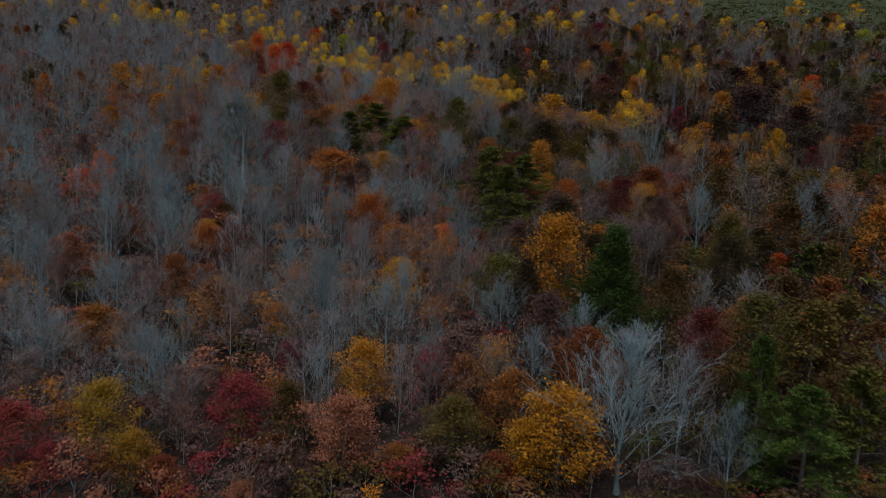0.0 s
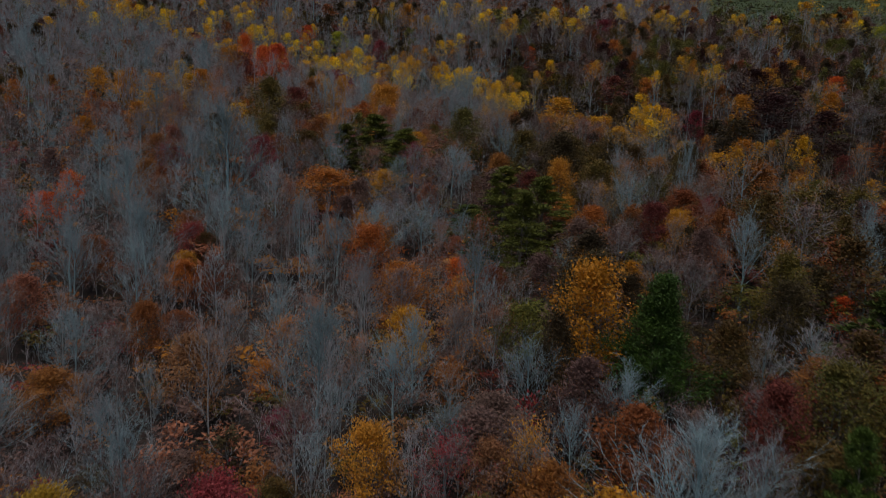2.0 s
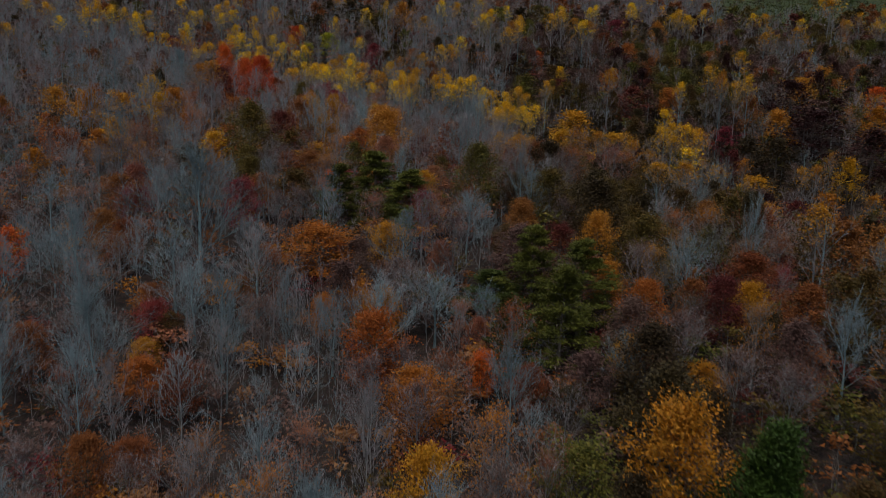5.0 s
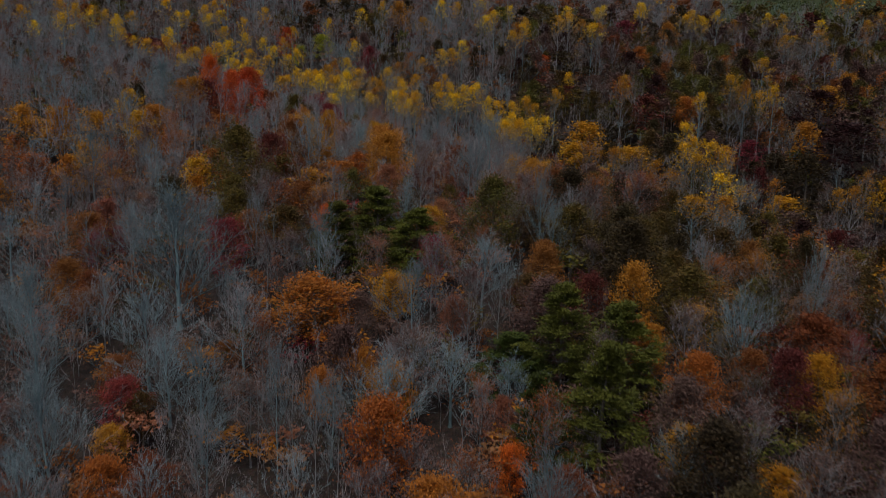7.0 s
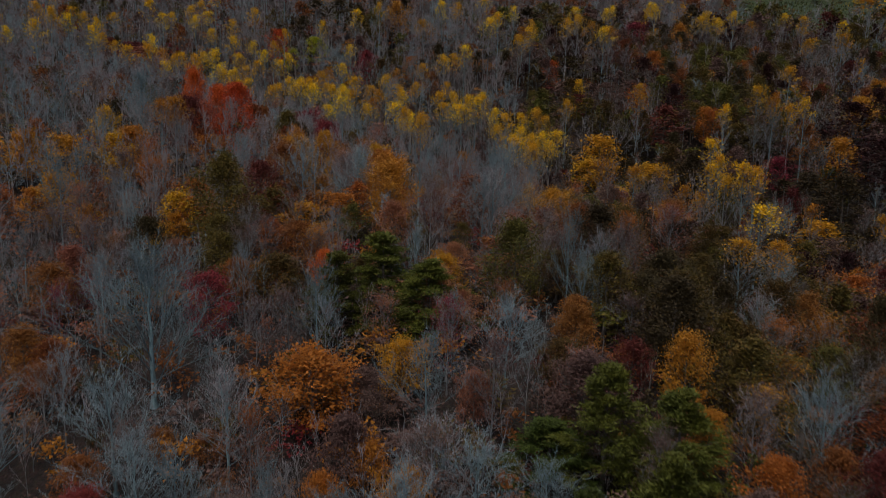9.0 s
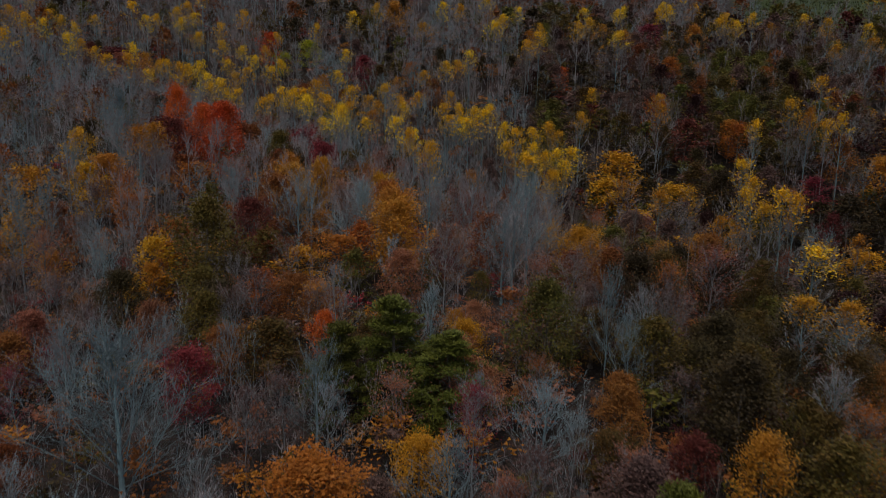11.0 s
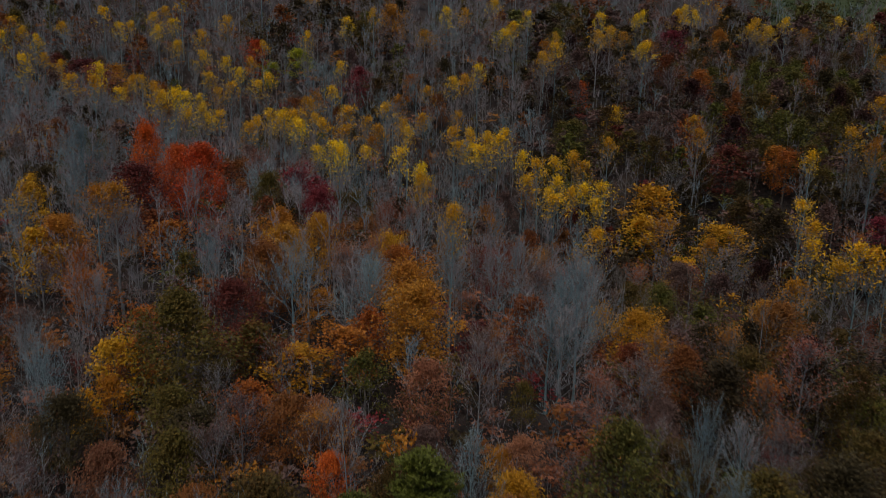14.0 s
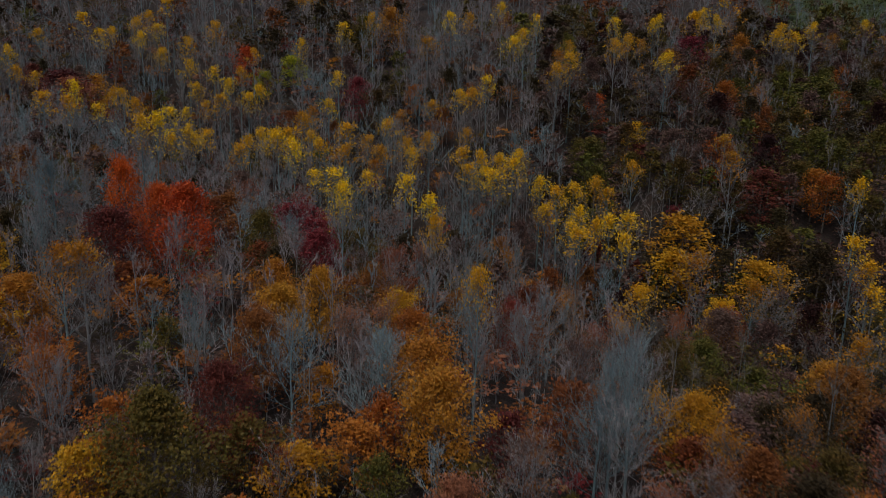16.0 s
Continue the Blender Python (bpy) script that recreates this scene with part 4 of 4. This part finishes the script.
# ---- the rest of the wood, between and behind ----
def mix_at(x, y):
    """Which trees grow where: kinds with their colours and shares."""
    if 148 < y < 190 and x < 5:
        return [("bare", "", 9), ("pole", "", 18), ("sparse", "mauve", 15), ("maple", "orange", 6), ("maple", "rust", 8), ("oak", "olive", 5), ("maple", "gold", 4), ("sparse", "rust", 10), ("oak", "brown", 5), ("maple", "maroon", 2), ("sparse", "pink", 6)]
    if y < 165 and x < 5:
        return [("bare", "", 30), ("pole", "", 24), ("sparse", "mauve", 15), ("sparse", "pink", 8), ("oak", "mauve", 5), ("oak", "pink", 1), ("oak", "rust", 2), ("sparse", "crimson", 3), ("maple", "rust", 3), ("sparse", "rust", 5), ("sparse", "orange", 2), ("maple", "orange", 1), ("maple", "olive", 2)]
    if y < 165:
        return [("bare", "", 7), ("pole", "", 5), ("sparse", "mauve", 9), ("sparse", "brown", 6), ("oak", "mauve", 6), ("oak", "rust", 8), ("maple", "brown", 5), ("sparse", "rust", 9), ("sparse", "orange", 6), ("sparse", "gold", 4), ("maple", "orange", 3), ("oak", "brown", 10), ("maple", "olive", 8), ("oak", "olive", 10), ("maple", "maroon", 4), ("maple", "green", 5), ("tulip", "gold", 2 if y > 125 else 0)]
    # dark-leaved wood on the right; extra brown and wine stand in for dimmer light
    if x > 12 and y < 320:
        return [("oak", "brown", 10), ("maple", "brown", 6), ("sparse", "brown", 10), ("oak", "mauve", 9), ("maple", "mauve", 6), ("oak", "olive", 8), ("maple", "olive", 6), ("pole", "", 5), ("bare", "", 4), ("tulip", "yellow", 6 if y > 205 else 2), ("tulip", "gold", 2), ("oak", "rust", 4), ("maple", "maroon", 4), ("oak", "green", 6), ("maple", "green", 4), ("sparse", "mauve", 6), ("sparse", "gold", 5), ("sparse", "orange", 5), ("maple", "wine", 5), ("oak", "wine", 4), ("maple", "orange", 2)]
    if y < 225:
        return [("bare", "", 16), ("pole", "", 26), ("sparse", "mauve", 14), ("sparse", "pink", 8), ("maple", "rust", 7), ("oak", "rust", 6), ("oak", "brown", 5), ("sparse", "gold", 4)]
    if y < 300:
        return [("pole", "", 28), ("bare", "", 10), ("tulip", "yellow", 20), ("sparse", "mauve", 16), ("sparse", "rust", 8), ("oak", "brown", 6), ("maple", "rust", 4), ("oak", "mauve", 4)]
    return [("pole", "", 26), ("bare", "", 10), ("tulip", "yellow", 9), ("sparse", "mauve", 18), ("sparse", "rust", 8), ("oak", "brown", 6), ("maple", "rust", 4), ("oak", "olive", 4), ("maple", "maroon", 1), ("oak", "rust", 3)]


def in_clearing(x, y):
    return x > CLEARING[0] * y + 2 * math.sin(y * 0.2) and y > CLEARING[1]


def fill(y0, y1, gap, squeeze):
    """Places for trees on a jittered grid, clear of those already planted."""
    places, grid = [], {}
    for x, y, r in PLANTED:
        grid.setdefault((int(x // 10), int(y // 10)), []).append((x, y, r))
    y = y0
    while y < y1:
        half = 0.53 * y + 7
        for i in range(int(-half / gap), int(half / gap) + 1):
            px, py = (i + rng.uniform(-0.42, 0.42)) * gap - y * 0.03, y + rng.uniform(-0.42, 0.42) * gap
            if in_clearing(px, py):
                continue
            near = [t for a in (-1, 0, 1) for b in (-1, 0, 1) for t in grid.get((int(px // 10) + a, int(py // 10) + b), [])]
            if all(math.hypot(px - t[0], py - t[1]) > squeeze * t[2] + 0.8 for t in near):
                places.append((px, py))
        y += gap
    return places


def picked(x, y):
    menu = mix_at(x, y)
    return rng.choices(menu, [m[2] for m in menu])[0][:2]


JOINED = []
for x, y in fill(67, 166, 5.3, 0.7) + fill(166, 300, 6.0, 0.7):
    kind, colour = picked(x, y)
    k = KINDS[kind]
    full = kind in ("oak", "maple")
    low, top = (0.6, 0.95) if full and x > 8 else (0.45, 0.75) if full and y < 166 else (0.55, 0.85) if full else (0.6, 0.9) if y < 166 else (0.7, 1.0)
    size = k["h"] * rng.uniform(low, top), k["r"] * (rng.uniform(0.6, 0.95) if full else rng.uniform(0.65, 1.0) if kind == "bare" else rng.uniform(0.6, 0.85))
    if kind == "sparse" and y > 215:
        JOINED.append((kind, colour, x, y, *size))
    else:
        plant(kind, colour, x, y, *size)


class Thicket:
    """Many small or far trees joined into one mesh."""

    def __init__(self):
        self.verts, self.faces, self.index, self.count, self.slots = [], [], [], 0, []

    def add(self, kind, colour, x, y, height, spread, fine=0):
        shapes, high, wide = rng.choice(FORMS[kind, fine])
        a, s = rng.uniform(0, 6.28), spread / wide
        turn = np.array([[math.cos(a) * s, math.sin(a) * s, 0], [-math.sin(a) * s, math.cos(a) * s, 0], [0, 0, height / high]])
        shift = np.array([x, y, float(ground_height(x, y)) - 0.05])
        # paler bark left of x = 8, darker right: uneven light painted as bark tone
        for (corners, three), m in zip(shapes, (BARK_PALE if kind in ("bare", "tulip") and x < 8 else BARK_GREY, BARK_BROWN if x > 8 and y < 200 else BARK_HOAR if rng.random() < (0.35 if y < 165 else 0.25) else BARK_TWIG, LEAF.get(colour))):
            if len(three):
                self.verts.append(corners @ turn + shift)
                self.faces.append(three + self.count)
                if m not in self.slots:
                    self.slots.append(m)
                self.index.append(np.full(len(three), self.slots.index(m), dtype=np.int32))
                self.count += len(corners)

    def place(self, name, label, category):
        data = bpy.data.meshes.new(name)
        faces = np.concatenate(self.faces)
        data.vertices.add(self.count)
        data.vertices.foreach_set("co", np.concatenate(self.verts).astype(np.float32).ravel())
        data.loops.add(faces.size)
        data.loops.foreach_set("vertex_index", faces.ravel())
        data.polygons.add(len(faces))
        data.polygons.foreach_set("loop_start", np.arange(0, faces.size, 3, dtype=np.int32))
        data.polygons.foreach_set("material_index", np.concatenate(self.index))
        for m in self.slots:
            data.materials.append(m)
        data.update(calc_edges=True)
        data.validate()
        tagged(new(name, data), label, category, kind="stuff")


under = Thicket()
for y0, y1, gap in ((48, 170, 3.0), (170, 335, 5.1)):
    PLANTED.clear()
    for x, y in fill(y0, y1, gap, 0.3):
        if rng.random() < (0.18 if x > 8 else 0.46 if y < 170 else 0.3) and y > 64:
            under.add("sapling", "", x, y, rng.uniform(4, 8), rng.uniform(1.0, 1.8))
            continue
        if y > 170 and rng.random() < 0.2:
            kind, colour = picked(x, y)
            if kind != "tulip" and (y > 220 or kind not in ("oak", "maple")):
                under.add(kind, colour, x, y, rng.uniform(6, 9), rng.uniform(1.6, 2.6))
                continue
        # brown and olive shrubs, weighted darker to carry the right side's dimness
        if x > 8:
            colour = rng.choices(("brown", "olive", "rust", "mauve", "maroon", "wine", "green"), (28, 22, 9, 10, 8, 10, 13))[0]
        else:
            colour = rng.choices(("mauve", "rust", "brown", "pink", "tan", "maroon", "olive", "orange", "crimson"), (38, 8, 12, 10, 8, 4, 11, 3, 6) if y < 130 else (20, 22, 13, 9, 9, 4, 9, 11, 4))[0]
        under.add("shrub", colour, x, y, rng.uniform(2.3, 5.6), rng.uniform(1.6, 2.9) * (1 if y < 170 else 1.25), 2 if y < 72 else 1 if y < 215 and abs(x + 12) < 45 else 0)
for x, y in fill(172, 335, 5.0, 0.3):
    if rng.random() < (0.85 if x < 12 else 0.3):
        under.add("pole", "", x, y, rng.uniform(8, 12.5), rng.uniform(1.3, 2.2))
    else:
        under.add(rng.choice(("sparse", "oak", "maple")) if y > 205 else "sparse", rng.choice(("mauve", "brown", "mauve", "olive", "brown", "green")), x, y, rng.uniform(5, 9.5), rng.uniform(2.0, 3.2))
for one in JOINED:
    under.add(*one)
under.place("undergrowth", "tangled russet and brown undergrowth of shrubs and saplings", "undergrowth")

far = Thicket()
for y0, y1, gap in ((300, 400, 8.0), (400, 620, 14.5)):
    for x, y in fill(y0, y1, gap, 0.8):
        kind, colour = picked(x, y)
        k = KINDS[kind]
        far.add(kind, colour, x, y, k["h"] * rng.uniform(0.8, 1.1), k["r"] * rng.uniform(0.85, 1.25))
for i in range(210):
    y = rng.uniform(CLEARING[1] + 10, 560)
    far.add("shrub", rng.choice(("green", "olive", "dark", "brown")), rng.uniform(0.27, 0.56) * y, y, rng.uniform(1.5, 5.5), rng.uniform(1.4, 3.8))
far.place("far_woods", "far grey and russet autumn woods on the upper slope", "woods")

# rough grass on the clearing
corners, three = [], []
for i in range(9000):
    y = CLEARING[1] + 220 * rng.random() ** 1.4
    x = rng.uniform(CLEARING[0] + 0.01, 0.6) * y
    z, size, a = float(ground_height(x, y)), rng.uniform(0.4, 1.1), rng.uniform(0, 6.28)
    dx, dy = math.cos(a) * size * 0.3, math.sin(a) * size * 0.3
    three.append((len(corners), len(corners) + 1, len(corners) + 2))
    corners += [(x - dx, y - dy, z), (x + dx, y + dy, z), (x + rng.uniform(-0.3, 0.3), y, z + size)]
mesh = bpy.data.meshes.new("grass")
mesh.from_pydata(corners, [], three)
mesh.materials.append(leaf_material("grass", (0.05, 0.068, 0.018), 0.0, (0.085, 0.08, 0.03)))
tagged(new("grass", mesh), "rough olive green grass on the hillside clearing", "grass", kind="stuff")
